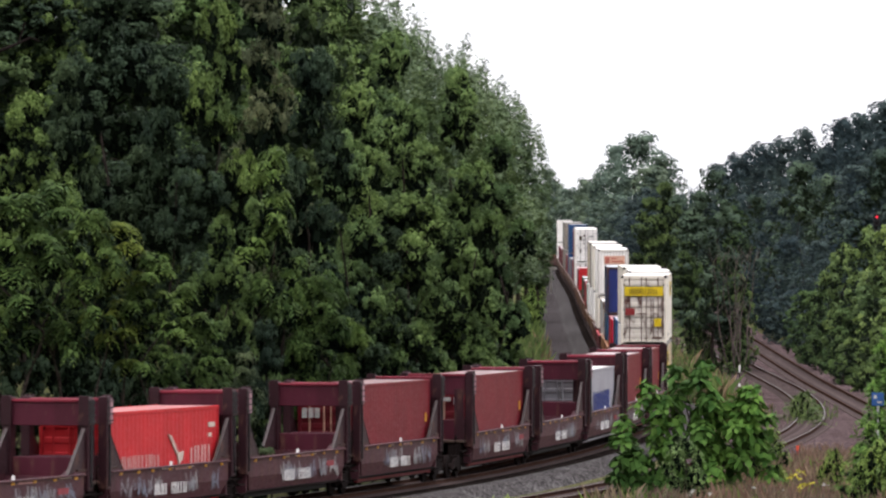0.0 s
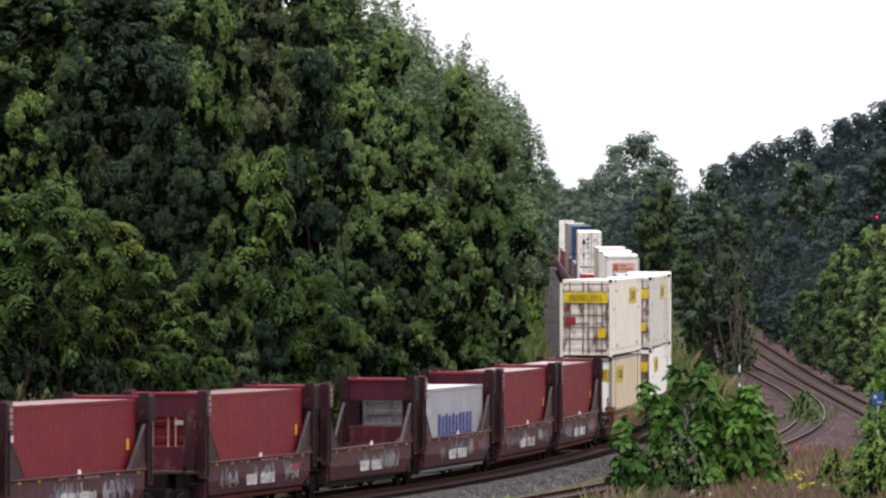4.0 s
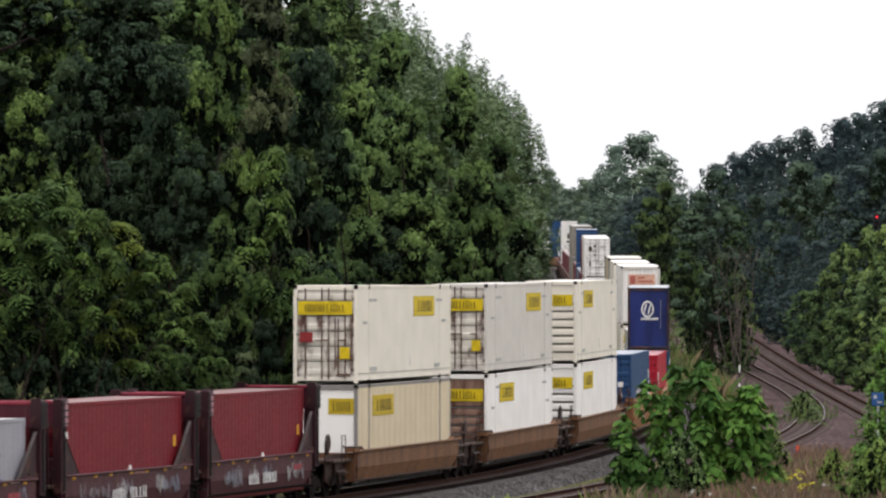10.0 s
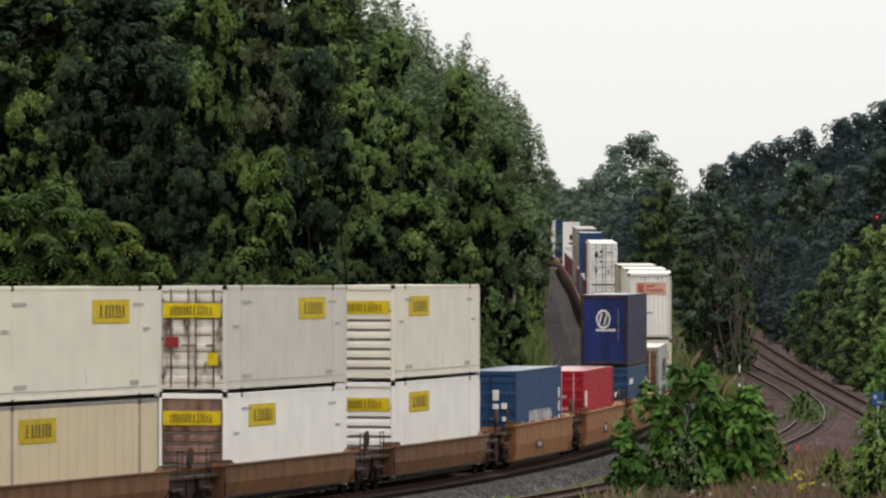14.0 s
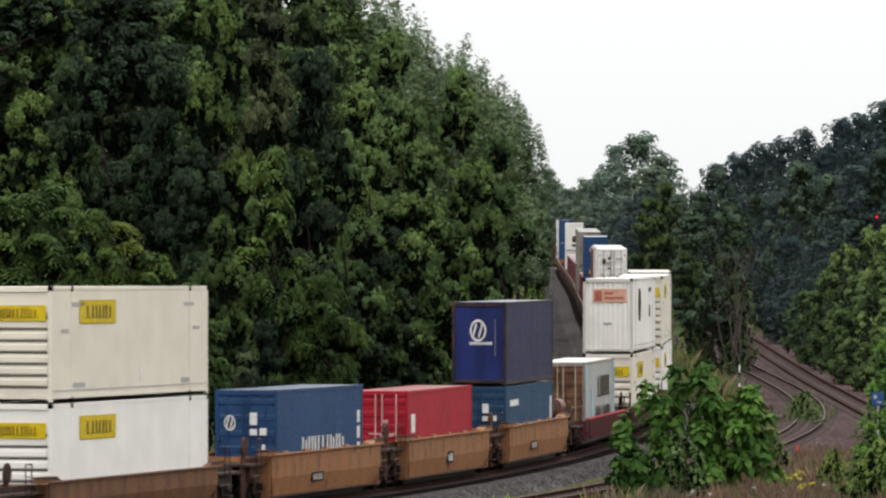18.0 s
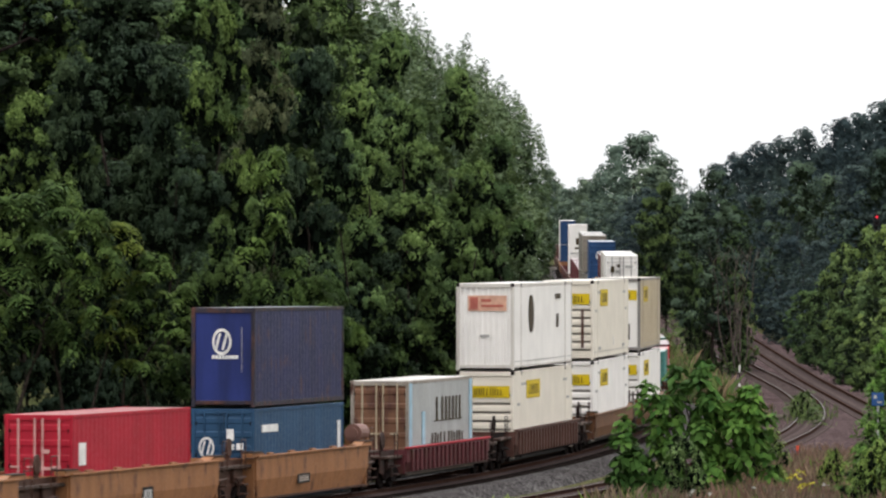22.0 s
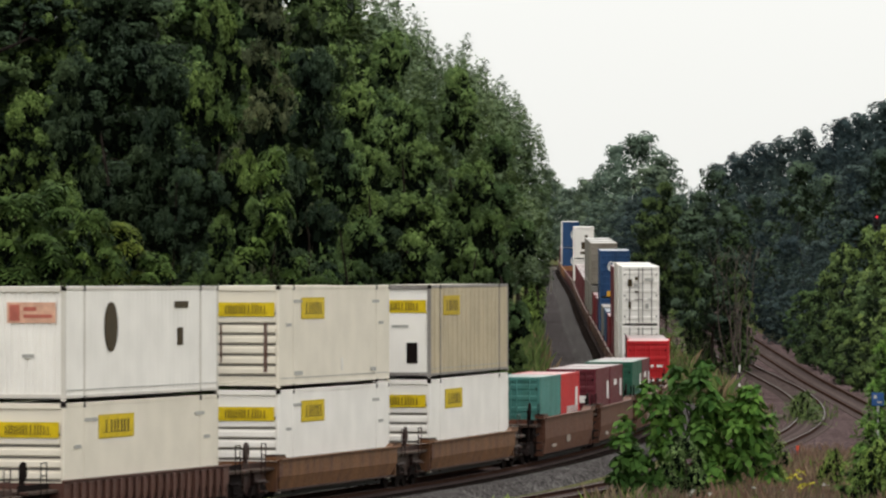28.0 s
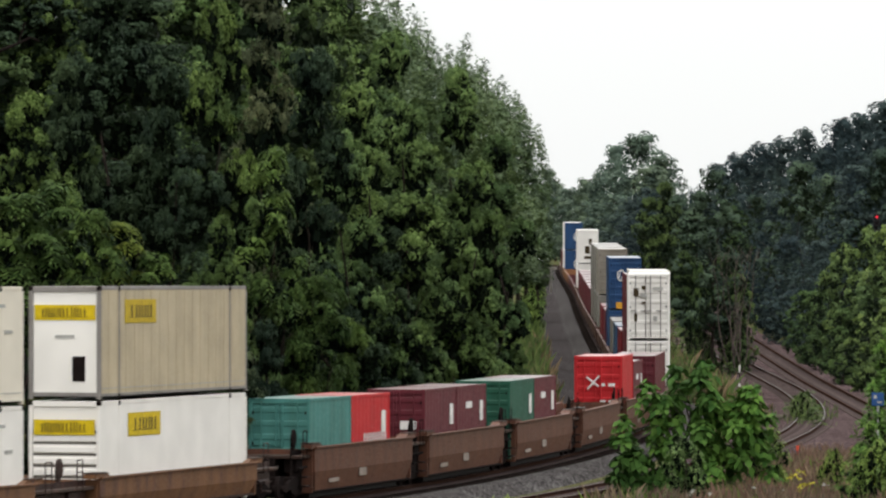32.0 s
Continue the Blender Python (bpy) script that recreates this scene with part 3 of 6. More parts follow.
TALL_TREES = [
    bough_tree(11, 16.0, 3.2, 2.0, 11, LEAF_DARK, 0.155),
    bough_tree(12, 16.0, 3.0, 2.0, 11, LEAF_MID),
    bough_tree(13, 16.0, 3.2, 5.0, 9, LEAF_OLIVE, hang=0.5),
    bough_tree(14, 16.0, 3.0, 2.0, 11, LEAF_DARK, 0.155, hang=0.5),
    bough_tree(15, 16.0, 3.0, 2.0, 11, LEAF_SOFT),
]
EDGE_TREES = [
    bough_tree(21, 7.0, 2.0, 0.2, 8, LEAF_MID, limbs=5),
    bough_tree(22, 7.0, 2.0, 0.2, 8, LEAF_DARK, limbs=5),
    bough_tree(24, 7.0, 2.0, 0.2, 8, LEAF_OLIVE, limbs=5, hang=0.6),
    bough_tree(27, 7.0, 2.0, 0.2, 9, LEAF_FROND, 0.19, limbs=5),
]
FRONDS = [
    rosette_tree(23, 9.0, 1.5, 4.6, 13, LEAF_FROND),
    rosette_tree(25, 9.0, 1.5, 4.6, 13, LEAF_FROND_YELLOW),
    rosette_tree(26, 6.0, 1.5, 0.3, 14, LEAF_FROND_GREY, leaf=0.24),
]


def spire_lobes(seed, h, r, low):
    """A loose crown whose top ends in many upright shoots."""
    rng = np.random.default_rng(seed)
    rows = crown_lobes(rng, h * 0.87, r, low, 36, big=(0.36, 0.58), peak=0.4)
    for k in range(18):
        a, d = k * 2.399963, r * math.sqrt(k / 18) * 1.05
        top = h * (1.0 - 0.16 * (d / r) ** 1.5) - rng.uniform(0, 0.09) * h
        rows.append((d * math.cos(a), d * math.sin(a), top - 1.6, rng.uniform(0.26, 0.36), rng.uniform(1.5, 2.0)))
    return rows


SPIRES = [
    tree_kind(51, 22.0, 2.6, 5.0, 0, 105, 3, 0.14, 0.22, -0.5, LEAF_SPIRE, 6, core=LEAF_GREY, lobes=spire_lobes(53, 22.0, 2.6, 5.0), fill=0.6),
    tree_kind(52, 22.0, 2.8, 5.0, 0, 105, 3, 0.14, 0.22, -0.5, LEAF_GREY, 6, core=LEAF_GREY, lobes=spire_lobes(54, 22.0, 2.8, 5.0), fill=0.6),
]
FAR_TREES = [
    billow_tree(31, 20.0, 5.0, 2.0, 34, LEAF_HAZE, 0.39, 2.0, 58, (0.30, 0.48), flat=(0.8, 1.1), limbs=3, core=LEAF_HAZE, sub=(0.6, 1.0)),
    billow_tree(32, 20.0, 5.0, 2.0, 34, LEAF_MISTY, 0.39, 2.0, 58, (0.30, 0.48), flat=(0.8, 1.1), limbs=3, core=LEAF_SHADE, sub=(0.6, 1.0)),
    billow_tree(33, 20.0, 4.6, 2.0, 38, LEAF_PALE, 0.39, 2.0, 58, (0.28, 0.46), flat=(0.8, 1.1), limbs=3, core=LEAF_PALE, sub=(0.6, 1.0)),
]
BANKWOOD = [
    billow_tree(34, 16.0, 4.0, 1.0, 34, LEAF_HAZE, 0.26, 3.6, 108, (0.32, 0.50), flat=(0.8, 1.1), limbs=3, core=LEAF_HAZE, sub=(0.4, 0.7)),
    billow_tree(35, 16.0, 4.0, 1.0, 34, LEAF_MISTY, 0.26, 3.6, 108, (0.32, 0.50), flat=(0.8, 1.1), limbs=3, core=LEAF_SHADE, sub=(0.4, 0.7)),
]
BUSHES = [
    tree_kind(41, 4.0, 2.2, 0.1, 24, 56, 6, 0.5, 0.20, 0.5, LEAF_LIGHT, 4),
    tree_kind(42, 4.0, 2.2, 0.1, 24, 56, 6, 0.5, 0.20, 0.5, LEAF_MID, 4),
    tree_kind(43, 4.0, 2.2, 0.1, 24, 56, 5, 0.5, 0.20, 0.4, LEAF_BANK, 4),
]
BANK = [
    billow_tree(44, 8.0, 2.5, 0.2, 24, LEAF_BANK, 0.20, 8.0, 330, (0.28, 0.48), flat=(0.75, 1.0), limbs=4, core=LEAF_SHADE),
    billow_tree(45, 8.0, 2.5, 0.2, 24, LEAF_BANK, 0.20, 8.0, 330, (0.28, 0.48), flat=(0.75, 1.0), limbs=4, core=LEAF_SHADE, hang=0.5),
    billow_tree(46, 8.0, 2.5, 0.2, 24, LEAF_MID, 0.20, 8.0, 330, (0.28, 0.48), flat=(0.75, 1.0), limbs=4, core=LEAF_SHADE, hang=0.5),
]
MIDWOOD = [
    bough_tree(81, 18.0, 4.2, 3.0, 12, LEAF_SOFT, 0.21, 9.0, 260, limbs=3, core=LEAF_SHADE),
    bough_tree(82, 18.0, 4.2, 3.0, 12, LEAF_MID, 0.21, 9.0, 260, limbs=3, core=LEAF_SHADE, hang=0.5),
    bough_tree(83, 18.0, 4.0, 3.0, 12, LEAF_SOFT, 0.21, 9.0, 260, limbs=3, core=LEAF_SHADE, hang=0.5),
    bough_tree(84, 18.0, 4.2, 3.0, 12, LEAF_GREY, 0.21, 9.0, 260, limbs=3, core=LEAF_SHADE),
]
SLIM = tree_kind(47, 7.0, 1.4, 0.1, 24, 110, 5, 0.45, 0.20, 0.5, LEAF_SAPLING, 5, core=LEAF_SHADE, big=(0.28, 0.46), fill=0.4)

rnd = random.Random(5)
WOOD_LEFT = "wooded hillside beside the line"


def row_left(kinds, offset, y0, y1, step, jitter, hs, label, grow=0.0, rs=(0.9, 1.15)):
    y = y0
    while y < y1:
        k = kinds[rnd.randrange(len(kinds))]
        x = float(line_x(y)) - offset - rnd.uniform(0, jitter) - (1.6 if y > 310 else 0.0) - (1.5 if 335 < y < 460 else 0.0)
        h = rnd.uniform(*hs)
        plant(k, "tree", label, "tree", x, y + rnd.uniform(-2, 2), rnd.uniform(0, 360), h, k[4] * rnd.uniform(*rs), WOOD_LEFT)
        y += step * (1 + grow * (y - y0))


row_left(EDGE_TREES[:3], 8.8, 262, 500, 9.0, 3.0, (6.0, 11.0), "leafy young tree with foliage down to the ground", 0.005)
row_left(MIDWOOD, 13.0, 300, 450, 10.0, 4.0, (14.0, 18.0), "tall dense green tree on the wooded hillside", 0.003, (0.85, 1.05))
row_left(TALL_TREES[:1] + TALL_TREES[3:4], 21.0, 214, 330, 15.0, 3.0, (18.0, 21.0), "tall dark tree higher up the hillside", 0.004, (1.3, 1.6))
row_left(MIDWOOD, 11.0, 460, 660, 15.0, 3.0, (13.0, 17.0), "tall green tree on the wooded hillside")
row_left(FAR_TREES[1:2], 28.0, 235, 330, 20.0, 4.0, (19.0, 23.0), "tall dark tree deep in the hillside wood", 0.004)
row_left(FAR_TREES, 10.0, 680, 1500, 48.0, 3.0, (16.0, 19.0), "far dark tree beside the main line", 0.0)


def at(px, y):
    """The x of a sight line at the distance y: px is its tangent in thousandths."""
    return px * y / 1000.0


# the large trees of the wood's front: sight line, distance, height of the top, half width, kind
BROWN_TREE = bough_tree(16, 16.0, 3.0, 2.0, 11, LEAF_BROWN, hang=0.4)
for px, y, top, r, k in ((-71.2, 262, 22.7, 3.1, 2), (-75.2, 270, 21.0, 2.1, 5), (-58.4, 246, 21.1, 3.3, 0), (-47.6, 240, 17.5, 1.9, 3), (-39.3, 243, 20.0, 2.0, 2), (-30.9, 268, 22.2, 2.4, 5), (-22.8, 250, 18.6, 2.1, 3), (-14.2, 262, 17.3, 2.2, 1), (-8.3, 270, 20.0, 2.5, 1), (-17.1, 258, 15.1, 1.8, 4), (-4.3, 268, 14.9, 2.2, 1), (3.0, 292, 19.2, 2.4, 4), (4.5, 286, 13.9, 2.0, 2), (-72.2, 224, 15.4, 2.1, 2), (-52.5, 243, 14.0, 1.8, 0), (-65.3, 240, 17.5, 1.8, 0), (-41.7, 236, 12.9, 1.9, 3), (-38.8, 230, 10.8, 1.4, 2), (-32.4, 238, 11.8, 1.3, 4), (-10.2, 262, 10.9, 1.7, 3), (9.4, 315, 16.3, 2.2, 1), (-27.9, 248, 13.2, 1.7, 3), (-59.4, 232, 10.6, 1.8, 3)):
    x = at(px, y)
    root = plant((TALL_TREES + [BROWN_TREE])[k], "tree", "tall tree with billowing leaf masses at the wood's front", "tree", x, y, rnd.uniform(0, 360), top - float(ground_z(x, y)) + 0.2, r, WOOD_LEFT)
    if y == 224:
        front_tree = root
# the crest of the hillside
for px, y, top, r, k in ((-50.5, 302, 22.0, 5.0, 3), (-56, 298, 20.5, 5.0, 1), (-46, 312, 24.0, 5.0, 3), (-62, 300, 24.0, 5.0, 3), (-79, 262, 22.0, 4.5, 3), (-74, 285, 25.0, 5.0, 3), (-66, 288, 25.0, 5.0, 1), (-59, 284, 25.0, 5.0, 3), (-44, 292, 24.5, 4.6, 0), (-38, 298, 25.0, 4.6, 1), (-32, 305, 25.5, 4.6, 3), (-26.5, 312, 26.0, 4.4, 3), (-21.5, 318, 26.0, 4.2, 1), (-16.5, 326, 22.0, 4.0, 2), (-12.5, 335, 20.5, 3.8, 1), (-29, 332, 24.0, 5.0, 0), (-23, 336, 24.0, 5.0, 3), (-35, 326, 24.0, 5.0, 1), (-19, 340, 21.8, 5.0, 2), (-42, 318, 24.0, 5.0, 1), (-52, 286, 24.5, 4.6, 0)):
    x = at(px, y)
    plant(MIDWOOD[k], "tree", "tall tree on the crest of the hillside", "tree", x, y, rnd.uniform(0, 360), top - float(ground_z(x, y)) + 0.2, r, WOOD_LEFT)
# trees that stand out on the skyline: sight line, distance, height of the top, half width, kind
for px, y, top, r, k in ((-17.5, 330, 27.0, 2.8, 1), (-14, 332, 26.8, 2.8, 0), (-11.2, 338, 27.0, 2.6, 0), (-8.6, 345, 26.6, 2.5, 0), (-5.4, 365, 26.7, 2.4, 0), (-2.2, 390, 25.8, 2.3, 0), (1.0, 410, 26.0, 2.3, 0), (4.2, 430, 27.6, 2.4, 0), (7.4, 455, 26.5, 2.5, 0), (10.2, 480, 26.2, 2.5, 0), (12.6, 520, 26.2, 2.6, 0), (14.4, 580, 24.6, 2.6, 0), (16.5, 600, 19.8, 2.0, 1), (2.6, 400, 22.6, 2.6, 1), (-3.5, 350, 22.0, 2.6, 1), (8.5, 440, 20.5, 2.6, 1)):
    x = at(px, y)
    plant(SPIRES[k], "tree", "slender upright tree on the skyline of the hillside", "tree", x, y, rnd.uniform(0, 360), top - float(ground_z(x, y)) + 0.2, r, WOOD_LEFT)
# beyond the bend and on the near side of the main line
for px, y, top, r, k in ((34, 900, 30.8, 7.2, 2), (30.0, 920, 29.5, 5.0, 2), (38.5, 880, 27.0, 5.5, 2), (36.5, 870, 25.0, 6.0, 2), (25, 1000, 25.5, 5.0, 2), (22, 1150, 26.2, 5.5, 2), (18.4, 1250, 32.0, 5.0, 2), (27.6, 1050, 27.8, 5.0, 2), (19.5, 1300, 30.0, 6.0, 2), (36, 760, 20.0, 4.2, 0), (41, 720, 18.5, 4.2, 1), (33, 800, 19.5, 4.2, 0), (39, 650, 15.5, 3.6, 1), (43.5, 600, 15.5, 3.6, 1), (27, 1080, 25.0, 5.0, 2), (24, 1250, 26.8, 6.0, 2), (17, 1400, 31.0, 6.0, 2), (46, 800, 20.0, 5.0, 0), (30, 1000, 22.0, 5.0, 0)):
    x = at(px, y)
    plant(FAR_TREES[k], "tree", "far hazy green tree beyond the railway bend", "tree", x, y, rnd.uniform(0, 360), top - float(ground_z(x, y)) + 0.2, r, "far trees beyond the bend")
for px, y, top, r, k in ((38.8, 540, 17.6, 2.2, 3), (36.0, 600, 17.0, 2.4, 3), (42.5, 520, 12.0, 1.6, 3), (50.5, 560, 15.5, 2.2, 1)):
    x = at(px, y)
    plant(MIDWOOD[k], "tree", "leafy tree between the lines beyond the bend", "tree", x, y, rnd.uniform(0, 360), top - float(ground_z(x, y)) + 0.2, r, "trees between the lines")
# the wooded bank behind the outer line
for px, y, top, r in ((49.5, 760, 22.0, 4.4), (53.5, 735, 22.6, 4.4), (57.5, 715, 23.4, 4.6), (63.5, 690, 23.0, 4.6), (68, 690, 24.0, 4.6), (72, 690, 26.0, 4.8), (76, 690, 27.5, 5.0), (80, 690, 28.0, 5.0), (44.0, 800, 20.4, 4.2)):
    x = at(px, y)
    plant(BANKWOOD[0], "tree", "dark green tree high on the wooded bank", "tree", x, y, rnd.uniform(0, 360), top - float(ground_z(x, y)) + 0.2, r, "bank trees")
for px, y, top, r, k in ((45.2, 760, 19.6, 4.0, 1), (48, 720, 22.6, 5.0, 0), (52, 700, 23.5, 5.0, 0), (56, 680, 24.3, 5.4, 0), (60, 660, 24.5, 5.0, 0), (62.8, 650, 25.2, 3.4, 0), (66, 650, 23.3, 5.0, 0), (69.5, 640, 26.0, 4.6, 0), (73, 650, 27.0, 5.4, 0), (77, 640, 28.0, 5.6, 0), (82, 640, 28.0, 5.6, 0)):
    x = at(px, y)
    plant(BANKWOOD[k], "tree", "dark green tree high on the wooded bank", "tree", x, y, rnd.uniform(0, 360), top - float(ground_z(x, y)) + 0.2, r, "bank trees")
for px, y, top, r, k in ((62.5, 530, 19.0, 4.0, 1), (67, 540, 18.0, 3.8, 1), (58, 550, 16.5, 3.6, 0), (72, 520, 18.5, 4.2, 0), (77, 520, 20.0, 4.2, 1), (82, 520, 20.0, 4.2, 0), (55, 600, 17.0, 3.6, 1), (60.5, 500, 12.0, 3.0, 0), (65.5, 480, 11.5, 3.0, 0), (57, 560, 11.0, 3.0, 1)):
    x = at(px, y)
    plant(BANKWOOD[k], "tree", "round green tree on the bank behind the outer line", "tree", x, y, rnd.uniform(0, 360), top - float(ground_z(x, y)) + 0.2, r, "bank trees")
for px, y, top, r, k in ((70, 430, 11.0, 2.6, 0), (74, 425, 12.0, 2.8, 1), (78, 420, 12.2, 2.8, 0), (67, 432, 8.8, 2.2, 1), (72, 405, 8.4, 2.4, 0), (76, 400, 9.0, 2.6, 1), (80, 400, 9.4, 2.6, 0), (65, 445, 7.5, 1.9, 2), (69.5, 400, 6.4, 1.8, 2), (73.5, 385, 6.0, 1.9, 0), (77.5, 375, 6.4, 2.0, 1), (63, 465, 7.5, 1.9, 2), (82, 380, 7.4, 2.4, 1)):
    x = at(px, y)
    plant(BANK[k], "bush", "dense grey-green bush on the bank beside the track", "bush", x, y, rnd.uniform(0, 360), top - float(ground_z(x, y)) + 0.2, r, "bank bushes")


# ---- the train: containers ----
H53, H40, HLOW = 2.896 * TALL, 2.896 * TALL, 2.591 * TALL
MOVERS = []


def corrugated(L, y, z0, z1, deep, period, inward):
    """A side wall in upright waves along x."""
    xs, n = [], int(L / period)
    p = L / n
    for k in range(n):
        a = -L / 2 + k * p
        xs += [(a, 0), (a + p * 0.36, 0), (a + p * 0.5, deep), (a + p * 0.86, deep)]
    xs.append((L / 2, 0))
    return [((x, y + inward * d, z0), (x, y + inward * d, z1)) for x, d in xs]


def wall(bm, cols):
    rows = [(bm.verts.new(a), bm.verts.new(b)) for a, b in cols]
    for (a, b), (c, d) in zip(rows, rows[1:]):
        bm.faces.new((a, c, d, b))


ROOFS = {}


def roof_paint(m):
    """The same paint on a roof: paler by dust and by sky reflection put into the colour, worn to a low sheen."""
    if m.name not in ROOFS:
        r = m.copy()
        r.name = m.name + "_roof"
        b = r.node_tree.nodes["Principled BSDF"]
        for k in list(b.inputs["Roughness"].links):
            r.node_tree.links.remove(k)
        b.inputs["Roughness"].default_value = 0.3
        b.inputs["Specular IOR Level"].default_value = 0.5
        was = b.inputs["Base Color"].links[0].from_socket
        dust_sky = mix(r.node_tree.nodes, r.node_tree.links, was, (0.55, 0.53, 0.51), 0.33)
        r.node_tree.links.new(dust_sky, b.inputs["Base Color"])
        ROOFS[m.name] = r
    return ROOFS[m.name]


GROOVE = plain("grimy_groove", (0.16, 0.145, 0.13), 0.8)


def container(label, L, H, mat, front="doors", side="corr", W=None, trim=None, roof=None, decals=(), group="containers on the train", front_mat=None, rods=None, seed=0):
    """A freight container standing on z 0; its leading end is at -x, the side at -y."""
    W = W or (2.59 if L > 14 else 2.44)
    trim, roof, front_mat = trim or mat, roof or mat, front_mat or mat
    root = empty("container")
    tagged(root, label, "container", group)
    hx, hy, sk = L / 2, W / 2, 0.05
    for s in (-1, 1):
        bm = bmesh.new()
        if side == "corr":
            wall(bm, corrugated(L - 0.2, s * (hy - 0.02), 0.16, H - 0.12, 0.008, 0.56 if L < 7 else 0.42, -s))
        else:
            bx(bm, -hx + 0.1, hx - 0.1, *sorted((s * (hy - 0.015), s * (hy - 0.05))), 0.16, H - 0.12)
        sheet_ob = part("side_wall", bm, mat, root)
        if side == "ribs" and s < 0:
            for k in range(1, int(L / 0.9)):
                part("rib", boxes((-hx + k * 0.9 - 0.03, -hx + k * 0.9 + 0.03, -hy + 0.003, -hy + 0.025, 0.2, H - 0.16)), mat, sheet_ob)
    part("roof", boxes((-hx + 0.02, hx - 0.02, -hy + 0.02, hy - 0.02, H - 0.06, H - 0.012, 0.01)), roof_paint(roof), root)
    part("floor_frame", boxes((-hx + 0.05, hx - 0.05, -hy + 0.06, hy - 0.06, 0.05, 0.2)), STEEL, root)
    for y in (-hy, hy - 0.06):
        part("bottom_rail", boxes((-hx + 0.08, hx - 0.08, y, y + 0.06, 0.10 if L > 14 else 0.03, 0.2, 0.008)), trim, root)
        part("top_rail", boxes((-hx + 0.08, hx - 0.08, y, y + 0.06, H - 0.13, H - 0.004, 0.008)), trim, root)
    for x in (-hx, hx - 0.14):
        for y in (-hy, hy - 0.14):
            part("corner_post", boxes((x, x + 0.14, y, y + 0.14, 0.1, H - 0.1, 0.012)), trim, root)
            for z in (0.0, H - 0.16):
                part("corner_casting", boxes((x - 0.006, x + 0.146, y - 0.006, y + 0.146, z, z + 0.16, 0.01)), STEEL if L > 14 and z > 1 else trim, root)
    if L > 14:
        for x in (-6.1, 6.1):
            part("lifting_post", boxes((x - 0.07, x + 0.07, -hy - 0.004, -hy + 0.05, 0.2, H - 0.13, 0.01)), trim, root)
            part("lifting_casting", boxes((x - 0.09, x + 0.09, -hy - 0.012, -hy + 0.08, H - 0.17, H + 0.004, 0.01)), STEEL, root)
            part("lifting_shoe", boxes((x - 0.09, x + 0.09, -hy - 0.01, -hy + 0.08, 0.0, 0.16, 0.01)), STEEL, root)
        part("rail_seam", boxes((-hx + 0.2, hx - 0.2, -hy - 0.003, -hy + 0.01, 0.36, 0.39)), GREYMARK, root)
    # ends
    part("end_header", boxes((-hx + 0.005, -hx + 0.12, -hy + 0.14, hy - 0.14, H - 0.2, H - 0.01, 0.01)), trim, root)
    part("end_sill", boxes((-hx + 0.005, -hx + 0.12, -hy + 0.14, hy - 0.14, 0.10, 0.24, 0.01)), trim, root)
    part("rear_wall", boxes((hx - 0.08, hx - 0.04, -hy + 0.14, hy - 0.14, 0.05, H - 0.02)), mat, root)
    x0 = -hx + 0.05
    if front == "doors":
        for y0, y1 in ((-hy + 0.15, -0.01), (0.01, hy - 0.15)):
            bm = bmesh.new()
            prof = [(0.05, 0.25), (0.0, 0.25)]
            for k in range(6):
                z = 0.45 + (H - 0.9) * k / 5
                prof += [(0.0, z - 0.12), (-0.022, z - 0.08), (-0.022, z + 0.08), (0.0, z + 0.12)]
            prof += [(0.0, H - 0.21), (0.05, H - 0.21)]
            rows = [(bm.verts.new((x0 + d, y0, z)), bm.verts.new((x0 + d, y1, z))) for d, z in prof]
            for (a, b), (e, f) in zip(rows, rows[1:]):
                bm.faces.new((a, e, f, b))
            leaf = part("door", bm, front_mat, root)
            if L > 14:
                for k in range(5):
                    z = 0.45 + (H - 0.9) * (k + 0.5) / 5
                    part("door_groove", boxes((x0 - 0.006, x0 + 0.004, y0 + 0.04, y1 - 0.04, z + 0.1, z + 0.15)), GROOVE, leaf)
            for y in ((y0 + 0.34, y1 - 0.13) if y0 < -0.5 else (y0 + 0.13, y1 - 0.34)):
                bm = bmesh.new()
                rod(bm, (x0 - 0.05, y, 0.16), (x0 - 0.05, y, H - 0.12), 0.035)
                bx(bm, x0 - 0.07, x0 - 0.02, y - 0.05, y + 0.28, 1.25 * TALL, 1.25 * TALL + 0.06)
                part("lock_rod", bm, rods or front_mat, leaf)
            ye = y0 if y0 < 0 and y0 < -0.5 else y1
            for k in range(3):
                z = 0.55 + (H - 1.1) * k / 2
                part("hinge", boxes((x0 - 0.03, x0 + 0.02, ye - 0.05, ye + 0.05, z - 0.06, z + 0.06)), STEEL, leaf)
    elif front == "louvre":
        part("end_panel", boxes((x0, x0 + 0.05, -hy + 0.15, hy - 0.15, 0.25, H - 0.21)), front_mat, root)
        for k in range(7):
            z = 0.5 + k * (H * 0.60) / 6
            part("end_rib", boxes((x0 - 0.05, x0 + 0.01, -hy + 0.16, hy - 0.16, z + 0.05, z + 0.27, 0.02)), front_mat, root)
            part("end_groove", boxes((x0 - 0.012, x0 + 0.001, -hy + 0.16, hy - 0.16, z - 0.04, z + 0.03)), GROOVE, root)
    elif front == "corr":
        bm = bmesh.new()
        n, w, cols = 9, W - 0.3, []
        for k in range(n):
            a = -hy + 0.15 + w * k / n
            cols += [(x0 + d, a + w / n * f) for f, d in ((0, 0), (0.4, 0), (0.55, 0.04), (0.9, 0.04))]
        cols.append((x0, hy - 0.15))
        wall(bm, [((x, y, 0.2), (x, y, H - 0.16)) for x, y in cols])
        part("end_panel", bm, front_mat, root)
    else:
